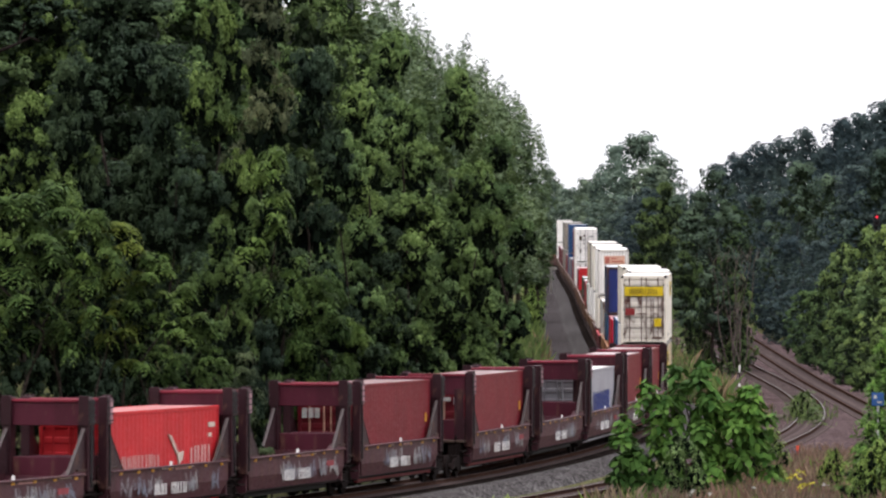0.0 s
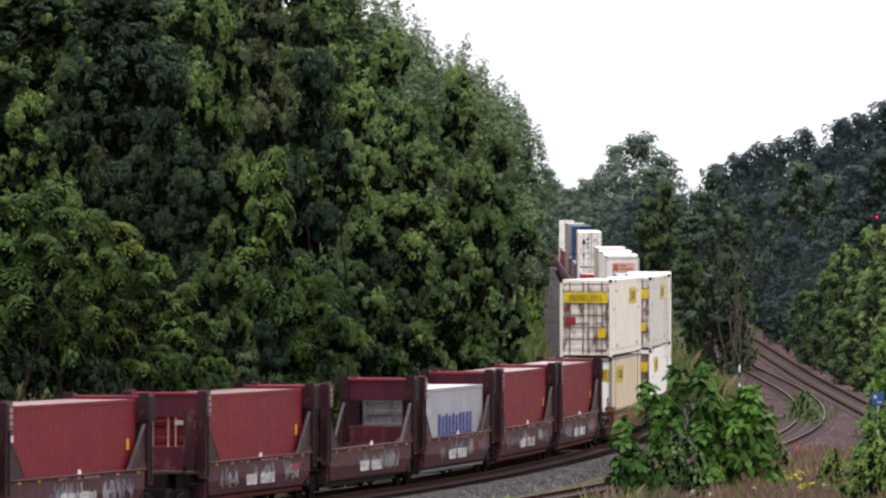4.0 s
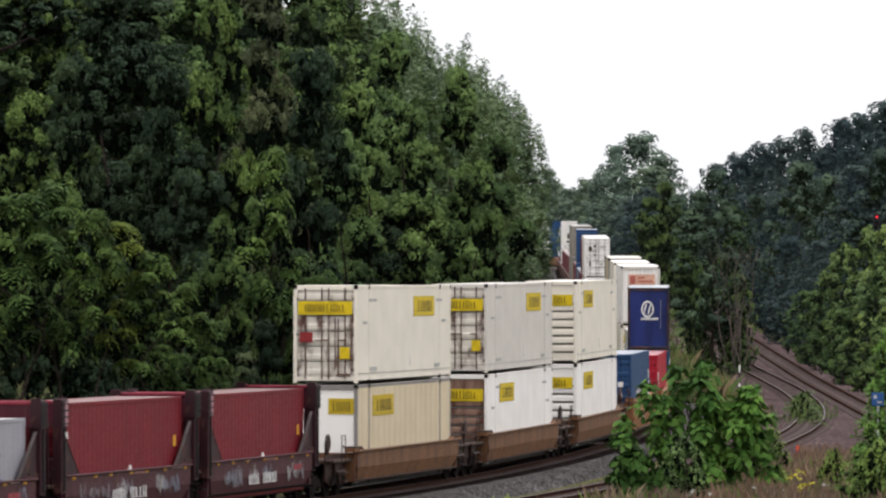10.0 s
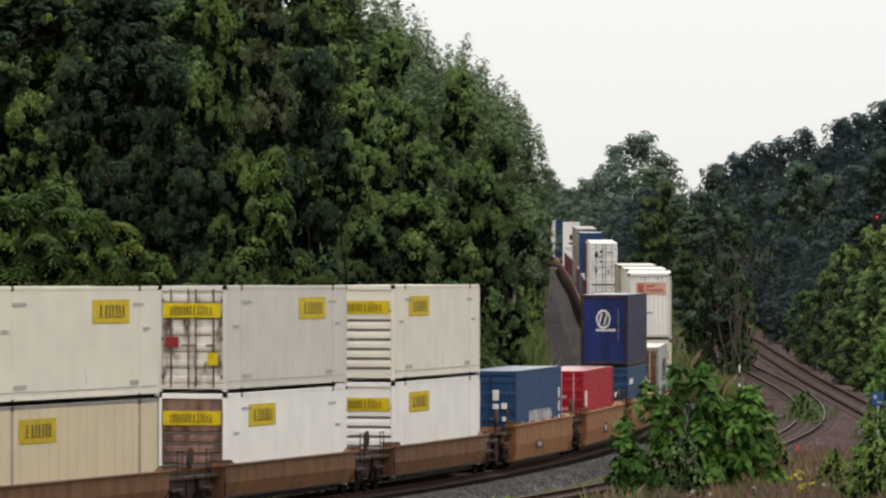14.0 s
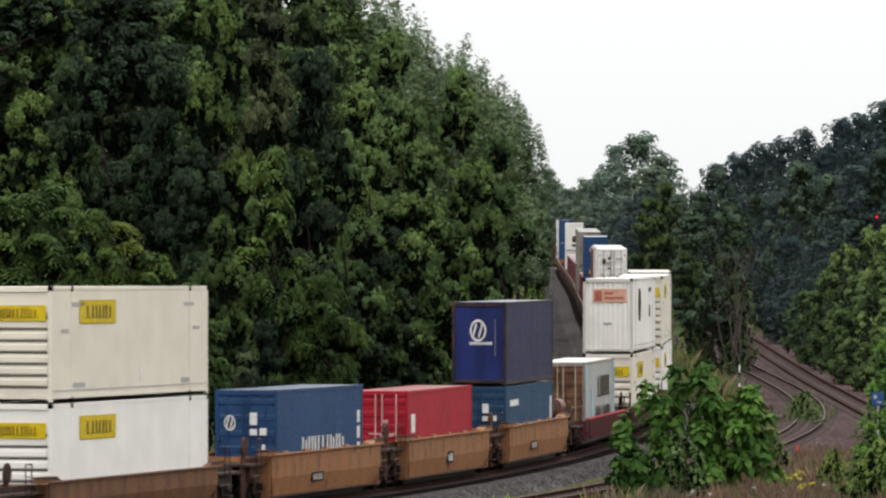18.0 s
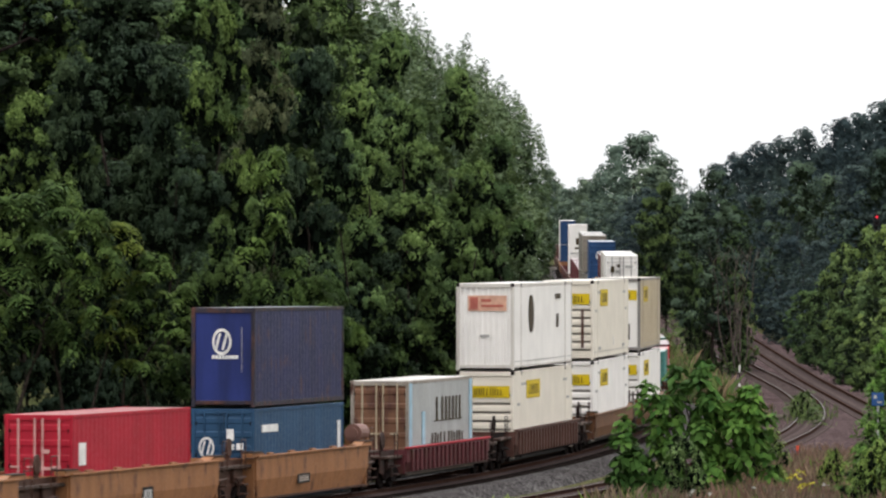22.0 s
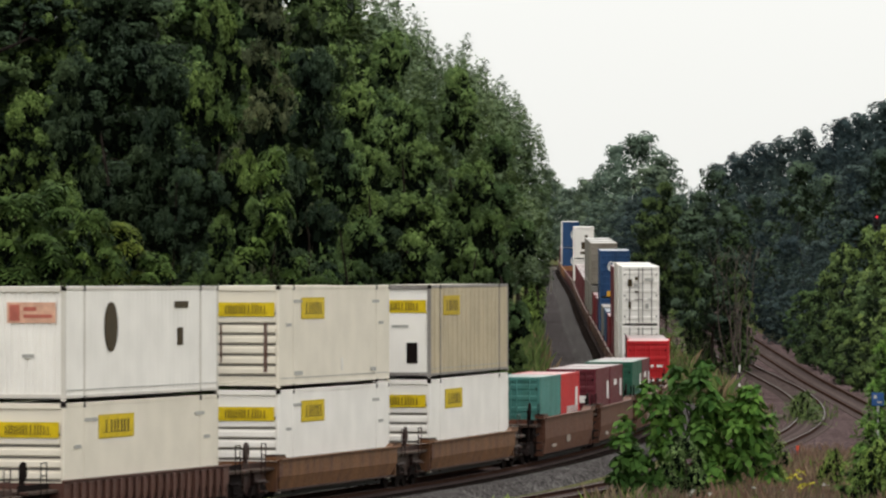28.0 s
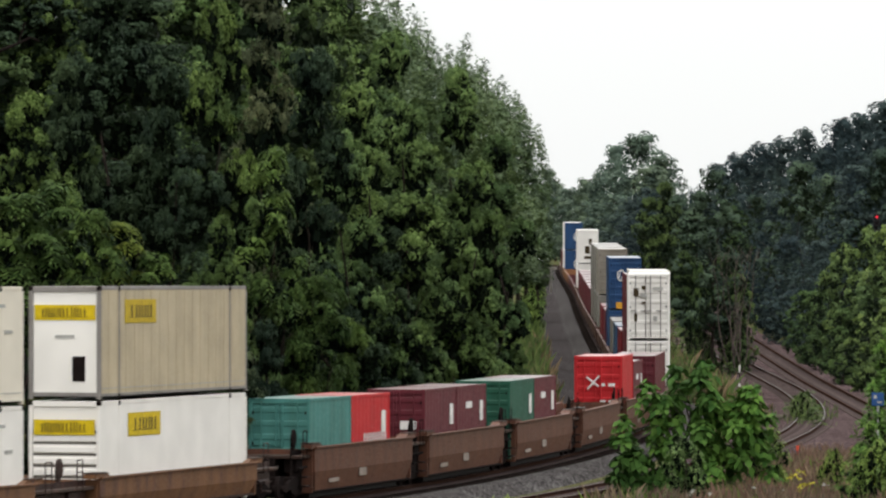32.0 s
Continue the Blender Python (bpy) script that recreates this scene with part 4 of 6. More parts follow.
        part("end_panel", boxes((x0, x0 + 0.05, -hy + 0.15, hy - 0.15, 0.2, H - 0.16, 0.01)), front_mat, root)
    proud = 0.085 if front in ("doors", "louvre") else 0.02
    for d in decals:
        where, name, dm, a0, a1, z0, z1 = d[:7]
        if where == "s":
            xa, xb = -hx + a0 * L, -hx + a1 * L
            if name == "swoosh":
                part(name, slab([(xa + (xb - xa) * u, (z0 + (z1 - z0) * v) * H) for u, v in ((0, 1.0), (0.22, 0.94), (0.55, 0.5), (0.72, 0.36), (1.0, 0.42), (0.92, 0.16), (0.7, 0.0), (0.6, 0.3), (0.36, 0.55), (0.16, 0.84))], -hy - 0.03, -hy + 0.012), dm, root)
                continue
            if name == "oval_emblem":
                part(name, slab([((xa + xb) / 2 + (xb - xa) / 2 * math.cos(q * math.tau / 20), ((z0 + z1) + (z1 - z0) * math.sin(q * math.tau / 20)) * H / 2) for q in range(20)], -hy - 0.03, -hy + 0.012), dm, root)
                continue
            if name == "lettering" and len(d) > 7:
                part(name, glyphs(d[7], xa, xb, z0 * H, z1 * H, "s", -hy - 0.006, d[7], d[8]), dm, root)
                continue
            pl = part(name, boxes((xa, xb, -hy - 0.012, -hy + 0.012, z0 * H, z1 * H)), dm, root)
            if name == "name_plate":
                part("plate_rim", boxes((xa - 0.03, xb + 0.03, -hy - 0.006, -hy + 0.012, z0 * H - 0.04, z1 * H + 0.04)), YELLOW_OLD, pl)
            if len(d) > 7:
                bars(pl, d[7], d[8], xa, xb, z0 * H, z1 * H, "s", -hy - 0.012)
        else:
            ya, yb = hy - 0.15 - a0 * (W - 0.3), hy - 0.15 - a1 * (W - 0.3)
            ya, yb = max(ya, yb), min(ya, yb)
            px = x0 - proud - (0.012 if dm.name.startswith("dull_red_letter") else 0.0)
            pl = part(name, boxes((px, px + 0.02, yb, ya, z0 * H, z1 * H)), dm, root)
            if len(d) > 7:
                bars(pl, d[7], d[8], ya, yb, z0 * H, z1 * H, "f", x0 - proud)
    return root


def glyphs(n, a, b, z0, z1, face, at, seed=1, thick=0.3):
    """Painted words as one comb of plain upright bars on a thin base line, n groups of one or two bars."""
    g = random.Random(seed * 31 + n)
    step, h = (b - a) / n, z1 - z0
    base = z0 + h * 0.05
    pts = [(a, z0)]
    edge = []
    for k in range(n):
        p, w = a + step * (k + 0.1), step * 0.76
        for u in (0.0, 1.0 - thick) if g.random() < 0.85 else (0.3,):
            top = z1 - h * g.choice((0.0, 0.0, 0.0, 0.1))
            edge += [(p + w * u, base), (p + w * u, top), (p + w * (u + thick), top), (p + w * (u + thick), base)]
    pts = [(a, z0), (b, z0), (b, base)] + edge[::-1] + [(a, base)]
    bm = slab(pts, at - 0.005, at + 0.004)
    if face == "f":
        bmesh.ops.transform(bm, matrix=Matrix(((0, 1, 0, 0), (1, 0, 0, 0), (0, 0, 1, 0), (0, 0, 0, 1))), verts=bm.verts)
    return bm


def bars(parent, mat, n, a, b, z0, z1, face, at):
    """Writing that stands as plain strokes on a plate."""
    w = b - a
    part("lettering", glyphs(n, a + w * 0.12, a + w * 0.88, z0 + (z1 - z0) * 0.2, z0 + (z1 - z0) * 0.8, face, at, n), mat, parent)


def aboard(ob, s, up):
    """Notes that a thing rides on the train: its place along it and its height over the rails."""
    MOVERS.append((ob, s, up))
    return ob


# ---- the train: well cars ----
def disc(bm, c, r, y0, y1, seg=18):
    a = [[bm.verts.new((c[0] + r * math.cos(k * math.tau / seg), y, c[1] + r * math.sin(k * math.tau / seg))) for k in range(seg)] for y in (y0, y1)]
    for k in range(seg):
        bm.faces.new((a[0][k], a[0][(k + 1) % seg], a[1][(k + 1) % seg], a[1][k]))
    bm.faces.new(a[0][::-1])
    bm.faces.new(a[1])


def bogie(parent, x):
    t = part("truck_frame", slab([(x - 1.15, 0.42), (x - 0.9, 0.74), (x - 0.4, 0.86), (x + 0.4, 0.86), (x + 0.9, 0.74), (x + 1.15, 0.42), (x + 0.6, 0.5), (x + 0.3, 0.3), (x - 0.3, 0.3), (x - 0.6, 0.5)], -1.12, -0.98), STEEL, parent)
    part("truck_frame", slab([(x - 1.15, 0.42), (x - 0.9, 0.74), (x - 0.4, 0.86), (x + 0.4, 0.86), (x + 0.9, 0.74), (x + 1.15, 0.42), (x + 0.6, 0.5), (x + 0.3, 0.3), (x - 0.3, 0.3), (x - 0.6, 0.5)], 0.98, 1.12), STEEL, parent)
    part("bolster", boxes((x - 0.25, x + 0.25, -1.1, 1.1, 0.45, 0.95, 0.02)), STEEL, parent)
    for dx in (-0.88, 0.88):
        for y0, y1 in ((-0.82, -0.69), (0.69, 0.82)):
            bm = bmesh.new()
            disc(bm, (x + dx, 0.5), 0.5, y0, y1)
            disc(bm, (x + dx, 0.5), 0.16, y0 - 0.2, y1 + 0.2, 10)
            part("wheel", bm, STEEL, parent)
    for dx in (-0.35, -0.12, 0.12, 0.35):
        bm = bmesh.new()
        rod(bm, (x + dx, -1.05, 0.36), (x + dx, -1.05, 0.72), 0.07)
        part("spring", bm, STEEL, t)


def sill(lip, hw, low, top):
    """A deep side sill: upright above, drawn in towards its foot, its ends sloping up."""
    bm = bmesh.new()
    mid = low + (top - low) * 0.45
    rows = ((hw, 1.46, top - 0.05), (hw - 0.02, 1.46, mid), (hw - 0.6, 1.30, low))
    outer = [[bm.verts.new((x, lip * y, z)) for x in (-w, w)] for w, y, z in rows]
    inner = [[bm.verts.new((x, lip * (y - 0.08), z)) for x in (-w, w)] for w, y, z in rows]
    for a, b in zip(outer, outer[1:]):
        bm.faces.new((a[0], a[1], b[1], b[0]))
    for a, b in zip(inner, inner[1:]):
        bm.faces.new((a[0], b[0], b[1], a[1]))
    for k in range(2):
        for s in (0, 1):
            bm.faces.new((outer[k][s], outer[k + 1][s], inner[k + 1][s], inner[k][s]))
    bm.faces.new((outer[0][0], inner[0][0], inner[0][1], outer[0][1]))
    bm.faces.new((outer[2][0], outer[2][1], inner[2][1], inner[2][0]))
    bmesh.ops.recalc_face_normals(bm, faces=bm.faces)
    return bm


DECK = paint("grimy_deck_paint", (0.040, 0.022, 0.016), 0.4, 0.2)


def well_car(label, pitch, well, mat, low, top, style="plain", bogies=(-1, 1), plates=(), body_mat=None, category="well car", dark=None):
    """One unit of a container well car: pitch from coupling to coupling, well the length of its tub."""
    root = empty("well_car")
    tagged(root, label, category, "cars of the train")
    low, top, hw, p = low * TALL, top * TALL, well / 2, pitch / 2
    dark = dark or STEEL
    for y0, y1, lip in ((-1.46, -1.38, -1), (1.38, 1.46, 1)):
        side = part("side_sill", sill(lip, hw, low, top), mat, root)
        part("top_flange", boxes((-hw, hw, min(y0, y0 + 0.1 * lip), max(y1, y1 + 0.1 * lip), top - 0.07, top, 0.012)), body_mat or mat, side)
        part("bottom_flange", boxes((-hw + 0.55, hw - 0.55, min(lip * 1.30, lip * 1.2), max(lip * 1.30, lip * 1.2), low - 0.03, low + 0.05, 0.01)), dark, side)
        if style == "rib":
            n = int((well - 1.6) / 0.78)
            for k in range(n + 1):
                x = -hw + 0.8 + (well - 1.6) * k / n
                yy = (y0 - 0.10, y0) if lip < 0 else (y1, y1 + 0.10)
                part("side_rib", boxes((x - 0.12, x + 0.12, yy[0], yy[1], low + 0.1, top - 0.12, 0.02)), mat, side)
        elif lip < 0:
            for x in (-hw + 0.35, hw - 0.35):
                o = 1 if x > 0 else -1
                part("end_gusset", slab([(x - o * 1.0, top - 0.06), (x + o * 0.9, top - 0.06), (x + o * 0.9, top + 0.09), (x - o * 0.35, top + 0.12)], y0 - 0.02, y1 + 0.3), body_mat or mat, side)
                part("gusset_edge", boxes((min(x - o * 0.35, x + o * 0.9), max(x - o * 0.35, x + o * 0.9), y0 - 0.05, y1 + 0.34, top + 0.10, top + 0.15)), DECK, side)
            if style == "plain" and body_mat:
                for k in range(5):
                    x = -hw + 2.0 + (well - 4.0) * k / 4
                    part("guide_cleat", boxes((x - 0.3, x + 0.3, y0 - 0.01, y1 + 0.05, top - 0.01, top + 0.07, 0.02)), body_mat or mat, side)
    # black slab added below the well as the darkness under the car
    part("under_shade_slab", boxes((-hw + 0.9, hw - 0.9, -1.0, 1.0, low - 0.22, low)), BLACK, root)
    part("well_floor", boxes((-hw, hw, -1.38, 1.38, low, low + 0.07)), dark, root)
    for d in (-1, 1):
        a, b = sorted((d * (hw + 0.06), d * (p - 0.06)))
        part("end_platform", boxes((a, b, -1.30, 1.30, top - 0.42, top - 0.30, 0.02)), DECK, root)
        part("bulkhead_sill", boxes((d * hw - 0.06, d * hw + 0.06, -1.38, 1.38, low, top - 0.1)), mat, root)
        a, b = sorted((d * (hw - 0.2), d * (p + 0.02)))
        part("draft_sill", boxes((a, b, -0.32, 0.32, 0.62 * TALL, top - 0.42, 0.02)), dark, root)
        # deck edge, handrails and cross-over steps at the corner
        x = d * (hw + (p - hw) * 0.5)
        bm = bmesh.new()
        for xx in (x - 0.28, x + 0.28):
            rod(bm, (xx, -1.3, top - 0.5), (xx, -1.3, top + 0.62), 0.022)
        rod(bm, (x - 0.28, -1.3, top + 0.62), (x + 0.28, -1.3, top + 0.62), 0.022)
        rod(bm, (x - 0.28, -1.3, top + 0.2), (x + 0.28, -1.3, top + 0.2), 0.022)
        part("handrail", bm, dark, root)
        part("step", boxes((x - 0.3, x + 0.3, -1.42, -1.1, 0.55, 0.6), (x - 0.3, x + 0.3, -1.42, -1.1, 0.9, 0.95)), dark, root)
        bm = bmesh.new()
        bx(bm, x - 0.5, x + 0.45, -1.1, -0.6, top - 0.95, top - 0.45, 0.03)
        part("brake_box", bm, dark, root)
        bm = bmesh.new()
        rod(bm, (x - 0.6, -1.2, top - 0.8), (x + 0.6, -1.2, top - 0.75), 0.05)
        rod(bm, (x - 0.3, -1.2, top - 0.8), (x - 0.3, -1.2, 0.5), 0.04)
        part("brake_pipe", bm, dark, root)
        part("end_skirt", slab([(d * (hw - 0.5), top - 0.1), (d * (p - 0.05), top - 0.1), (d * (p - 0.05), low + 0.15), (d * (p - 0.6), low - 0.1), (d * (hw - 0.5), low)], -0.96, -0.9), dark, root)
    for d in bogies:
        bogie(root, d * (p - (0.0 if abs(d) == 1 and pitch < 19 else 1.6)))
    if style != "sea":
        bm = bmesh.new()
        disc(bm, (-p + 0.55, top + 0.35), 0.34, -0.95, -0.88, 16)
        bx(bm, -p + 0.48, -p + 0.62, -0.95, -0.80, top - 0.3, top + 0.4)
        part("brake_wheel", bm, dark, root)
    for name, pm, x0, x1, z0, z1, *ink in plates:
        pl = part(name, boxes((x0, x1, -1.472, -1.455, z0 * TALL, z1 * TALL)), pm, root)
        if ink:
            bars(pl, ink[0], ink[1], x0, x1, z0 * TALL, z1 * TALL, "s", -1.472)
    return root


SEA_SIDE = paint("brown_car_paint", (0.070, 0.0220, 0.0300), 0.4, 0.1)
SEA_POST = paint("grimy_post_paint", (0.026, 0.0062, 0.0100), 0.35, 0.05)
SEA_BRACE = paint("grey_brown_brace_paint", (0.036, 0.0165, 0.0205), 0.35, 0.1)
# a little paler than the brace, for the strip along its slope
BRACE_EDGE = plain("pale_brace_edge", (0.058, 0.044, 0.043))
SEA_END = paint("maroon_bulkhead_paint", (0.060, 0.0072, 0.0170), 0.35, 0.05)
SEA_LIP = paint("bright_maroon_paint", (0.16, 0.014, 0.028), 0.3)
PINK_STENCIL = plain("pale_pink_stencil", (0.30, 0.15, 0.14))
RED_PATCH = plain("red_stencil_patch", (0.28, 0.05, 0.06))
PINK = plain("pinkish_guide_plate", (0.42, 0.24, 0.27))


SCRAWL = [plain("grey_scrawl", (0.24, 0.23, 0.25)), plain("bluish_scrawl", (0.19, 0.20, 0.25)), plain("pale_scrawl", (0.34, 0.33, 0.33))]


def sea_car(label, seed, last=False):
    """A well unit with tall bulkheads at both ends."""
    rng = random.Random(seed)
    root = well_car(label, 15.37, 12.9, SEA_SIDE, 0.45, 1.42, "sea", (-1, 1) if last else (-1,), (), SEA_SIDE)
    top, cap = 1.42 * TALL, 3.34 * TALL
    for d in (-1, 1):
        x = d * 6.8
        bh = part("bulkhead", boxes((x - 0.1, x + 0.1, -1.3, 1.3, 2.62 * TALL, cap - 0.1, 0.02)), SEA_END, root)
        part("well_end_wall", boxes((x - 0.08, x + 0.08, -1.24, 1.24, top - 0.4, top + 0.55, 0.02)), SEA_END, root)
        # dark filler, added to close the gap between two cars' posts
        part("gap_filler_panel", boxes((x + d * 0.62 - 0.03, x + d * 0.62 + 0.03, -1.25, -0.85, top - 0.4, cap - 0.7)), SEA_POST, root)
        part("bulkhead_lip", boxes((x - 0.16, x + 0.16, -1.3, 1.3, cap - 0.17, cap - 0.06, 0.02)), SEA_LIP, bh)
        for y in (-1.4, 1.4):
            s = -1 if y < 0 else 1
            post = part("bulkhead_post", boxes((x - 0.24, x + 0.24, y - 0.16, y + 0.16, top - 0.6, cap, 0.02)), SEA_POST, root)
            part("post_guide", boxes((x - d * 0.25 - 0.03, x - d * 0.25 + 0.03, y - 0.18, y + 0.18, cap - 0.95, cap + 0.05, 0.01), (x - 0.3, x + 0.3, y + s * 0.165, y + s * 0.20, cap - 0.95, cap - 0.05, 0.01)), SEA_POST, post)
            part("post_web", boxes((x - 0.05, x + 0.05, y + s * 0.14, y + s * 0.215, top - 0.5, cap - 0.95, 0.01)), BLACK, post)
            if d < 0:
                part("guide_plate", boxes((x + 0.0, x + 0.22, y + s * 0.2, y + s * 0.22, cap - 0.9, cap - 0.1)), PINK, post)
            else:
                part("guide_slot", boxes((x - 0.18, x - 0.05, y + s * 0.2, y + s * 0.215, cap - 0.9, cap - 0.1), (x + 0.07, x + 0.2, y + s * 0.2, y + s * 0.215, cap - 0.9, cap - 0.1)), BLACK, post)
            part("guide_bracket", boxes(*[(x - 0.32, x + 0.32, y + s * 0.2, y + s * 0.235, cap - 0.85 + 0.22 * k, cap - 0.8 + 0.22 * k) for k in range(4)]), BLACK, post)
            part("brace", slab([(x - d * 0.24, top - 0.02), (x - d * 1.85, top - 0.02), (x - d * 1.65, top + 0.1), (x - d * 0.5, cap - 1.35), (x - d * 0.24, cap - 1.1)], y - 0.04, y + 0.04), SEA_BRACE, post)
            part("brace_edge", slab([(x - d * 1.85, top - 0.02), (x - d * 1.65, top + 0.1), (x - d * 0.5, cap - 1.35), (x - d * 0.24, cap - 1.1), (x - d * 0.24, cap - 1.04), (x - d * 0.52, cap - 1.31), (x - d * 1.69, top + 0.12), (x - d * 1.90, top - 0.02)], y - 0.055, y + 0.055), BRACE_EDGE if d > 0 else SEA_BRACE, post)
    # writing on the side as bars, reflectors, patches, small stencils
    for k, (a, b) in enumerate(((-1.75, -0.45), (0.05, 1.75))):
        part("side_letter", glyphs(3 + k, a, b, 0.68 * TALL, 0.97 * TALL, "s", -1.468, seed + k, 0.28), WHITE, root)
    for k in range(7):
        x = -5.6 + 1.85 * k + rng.uniform(-0.2, 0.2)
        part("reflector", boxes((x, x + 0.26, -1.476, -1.46, 1.29 * TALL, 1.40 * TALL)), ORANGE, root)
    part("stencil", boxes((0.45, 1.75, -1.474, -1.462, 1.29 * TALL, 1.36 * TALL)), PINK_STENCIL, root)
    if seed % 2:
        part("stencil", boxes((4.0, 5.0, -1.474, -1.462, 0.95 * TALL, 1.10 * TALL)), RED_PATCH, root)
    for k in range(7):
        x, w = rng.uniform(-5.6, 4.6), rng.uniform(0.7, 1.5)
        bm = bmesh.new()
        rows = []
        for q in range(12):
            c = (x + w * (q / 11 + rng.uniform(-0.22, 0.22)), rng.uniform(0.64, 0.86) * TALL if q % 2 else rng.uniform(0.95, 1.25) * TALL)
            t = rng.uniform(0.02, 0.05)
            rows.append((bm.verts.new((c[0] - t, -1.466, c[1] - t * 0.5)), bm.verts.new((c[0] + t, -1.466, c[1] + t * 0.5))))
        for p, e in zip(rows, rows[1:]):
            bm.faces.new((p[0], p[1], e[1], e[0]))
        part("scrawl", bm, SCRAWL[k % 3], root)
    wear = [rng.uniform(-5.8, 5.2) for k in range(5)]
    for x in wear[:3]:
        part("edge_wear", boxes((x, x + rng.uniform(0.3, 0.9), -1.474, -1.461, 1.335 * TALL, 1.36 * TALL)), BUFF, root)
    bm = bmesh.new()
    a = [bm.verts.new(v) for v in ((-0.17, -1.49, 1.38 * TALL), (0.17, -1.49, 1.38 * TALL), (0.07, -1.49, 1.53 * TALL), (-0.07, -1.49, 1.53 * TALL))]
    b = [bm.verts.new(v.co + Vector((0, 0.04, 0))) for v in a]
    bm.faces.new(a)
    bm.faces.new(b[::-1])
    for i in range(4):
        bm.faces.new((a[i], b[i], b[(i + 1) % 4], a[(i + 1) % 4]))
    part("white_marker", bm, WHITE, root)
    return root


RED1 = paint("dull_red_paint", (0.158, 0.0092, 0.0170), 0.18)
RED2 = paint("bright_red_paint", (0.50, 0.020, 0.026), 0.25)
RED3 = paint("crimson_paint", (0.38, 0.012, 0.030), 0.25)
CREAM = paint("off_white_paint", (0.70, 0.64, 0.55), 0.03)
WHITE2 = paint("cool_white_paint", (0.79, 0.755, 0.72), 0.03)
GREYWHITE = paint("grey_white_paint", (0.57, 0.53, 0.485), 0.04)
BEIGE = paint("beige_paint", (0.60, 0.50, 0.35), 0.09)
TAUPE = paint("taupe_paint", (0.48, 0.40, 0.28), 0.2)
GREYTRIM = paint("grey_trim_paint", (0.25, 0.23, 0.22), 0.3)
PALE = paint("pale_blue_grey_paint", (0.315, 0.305, 0.335), 0.12)
NAVY = paint("navy_paint", (0.020, 0.032, 0.15), 0.55)
BLUE = paint("steel_blue_paint", (0.022, 0.065, 0.135), 0.25)
BLUE2 = paint("sea_blue_paint", (0.020, 0.060, 0.155), 0.25)
MAROON = paint("maroon_paint", (0.12, 0.020, 0.030), 0.3)
TEAL = paint("teal_green_paint", (0.065, 0.21, 0.19), 0.3)
DGREEN = paint("dark_green_paint", (0.022, 0.10, 0.065), 0.3)
GREYBOX = paint("grey_box_paint", (0.20, 0.185, 0.165), 0.3)
TAN = paint("tan_car_paint", (0.30, 0.135, 0.060), 0.3, 0.12)
TANOLD = paint("brown_tan_car_paint", (0.175, 0.082, 0.040), 0.45, 0.3)
BROWN = paint("rust_brown_car_paint", (0.126, 0.053, 0.033), 0.4, 0.3)
RIBRED = paint("maroon_car_paint", (0.11, 0.028, 0.034), 0.35, 0.25)
RIBBROWN = paint("dark_brown_car_paint", (0.105, 0.05, 0.04), 0.35, 0.3)
RUSTWHITE = paint("rust_stained_white_paint", (0.25, 0.15, 0.115), 0.4, 0.8)

STAINED = paint("stained_door_paint", (0.66, 0.61, 0.54), 0.25, 0.5)
RUSTROD = paint("rusty_lock_rod_paint", (0.15, 0.10, 0.085), 0.4, 0.6)
BAND = ("f", "name_band", YELLOW, 0.02, 0.98, 0.70, 0.835, INK, 8)


def name_plate(a, b, m=None):
    return ("s", "name_plate", m or YELLOW, a - 0.01, b + 0.01, 0.68, 0.87, INK, 4)


def stencils(L=16.15):
    return (("s", "stencil", GREYMARK, 0.06, 0.10, 0.60, 0.63), ("s", "stencil", GREYMARK, 0.90, 0.94, 0.60, 0.63), ("s", "stencil", GREYMARK, 0.12, 0.20, 0.83, 0.86),
            ("s", "stencil", GREYMARK, 0.84, 0.9, 0.82, 0.85), ("s", "stencil", GREYMARK, 0.13, 0.2, 0.12, 0.16), ("s", "mark", WHITE, 0.548, 0.556, 0.15, 0.27), ("s", "stencil", GREYMARK, 0.82, 0.87, 0.12, 0.16))


WELL = 0.32 * TALL


def load(low, high, s):
    """A lower container in its well, and one stacked on it."""
    h = WELL
    if low:
        ob, hh = low
        aboard(ob, s, h)
        h += hh + 0.05
    if high:
        aboard(high[0], s, h)


def box53(label, mat, front, side, decals, **kw):
    return container(label, 16.15, H53, mat, front, side, decals=tuple(decals), **kw), H53


def box40(label, mat, front="doors", side="corr", decals=(), tall=False, **kw):
    h = H40 if tall else HLOW
    return container(label, 12.19, h, mat, front, side, decals=tuple(decals), **kw), h


def pair20(labels, mats, s, front="doors", decals=((), ())):
    for k, d in ((0, -3.07), (1, 3.07)):
        aboard(container(labels[k], 6.06, HLOW, mats[k], front, "corr", decals=tuple(decals[k])), s + d, WELL)


# cars with bulkheads
PINK_INK = plain("pinkish_letter_paint", (0.58, 0.32, 0.30))
SEA_LABEL = "dark maroon well car with tall end bulkheads, graffiti and worn lettering"
for k, s in enumerate((-15.2, 0.2, 15.57, 30.9, 46.4, 66.2, 81.8, 97.0, 112.5, 127.6)):
    aboard(sea_car(SEA_LABEL, k, k in (4, 9)), s, 0.0)
C1 = [("s", "lettering", PINK_INK, 0.10, 0.47, 0.38, 0.55, 8, 0.26), ("s", "lettering", PINK_INK, 0.73, 0.92, 0.40, 0.60, 3, 0.26), ("s", "swoosh", BUFF, 0.53, 0.67, 0.42, 0.74), ("s", "stencil", BUFF, 0.90, 0.96, 0.78, 0.83), ("s", "stencil", BUFF, 0.90, 0.93, 0.68, 0.72)]
load(box40("bright red container with white lettering in a well", RED2, decals=C1), None, 15.57)
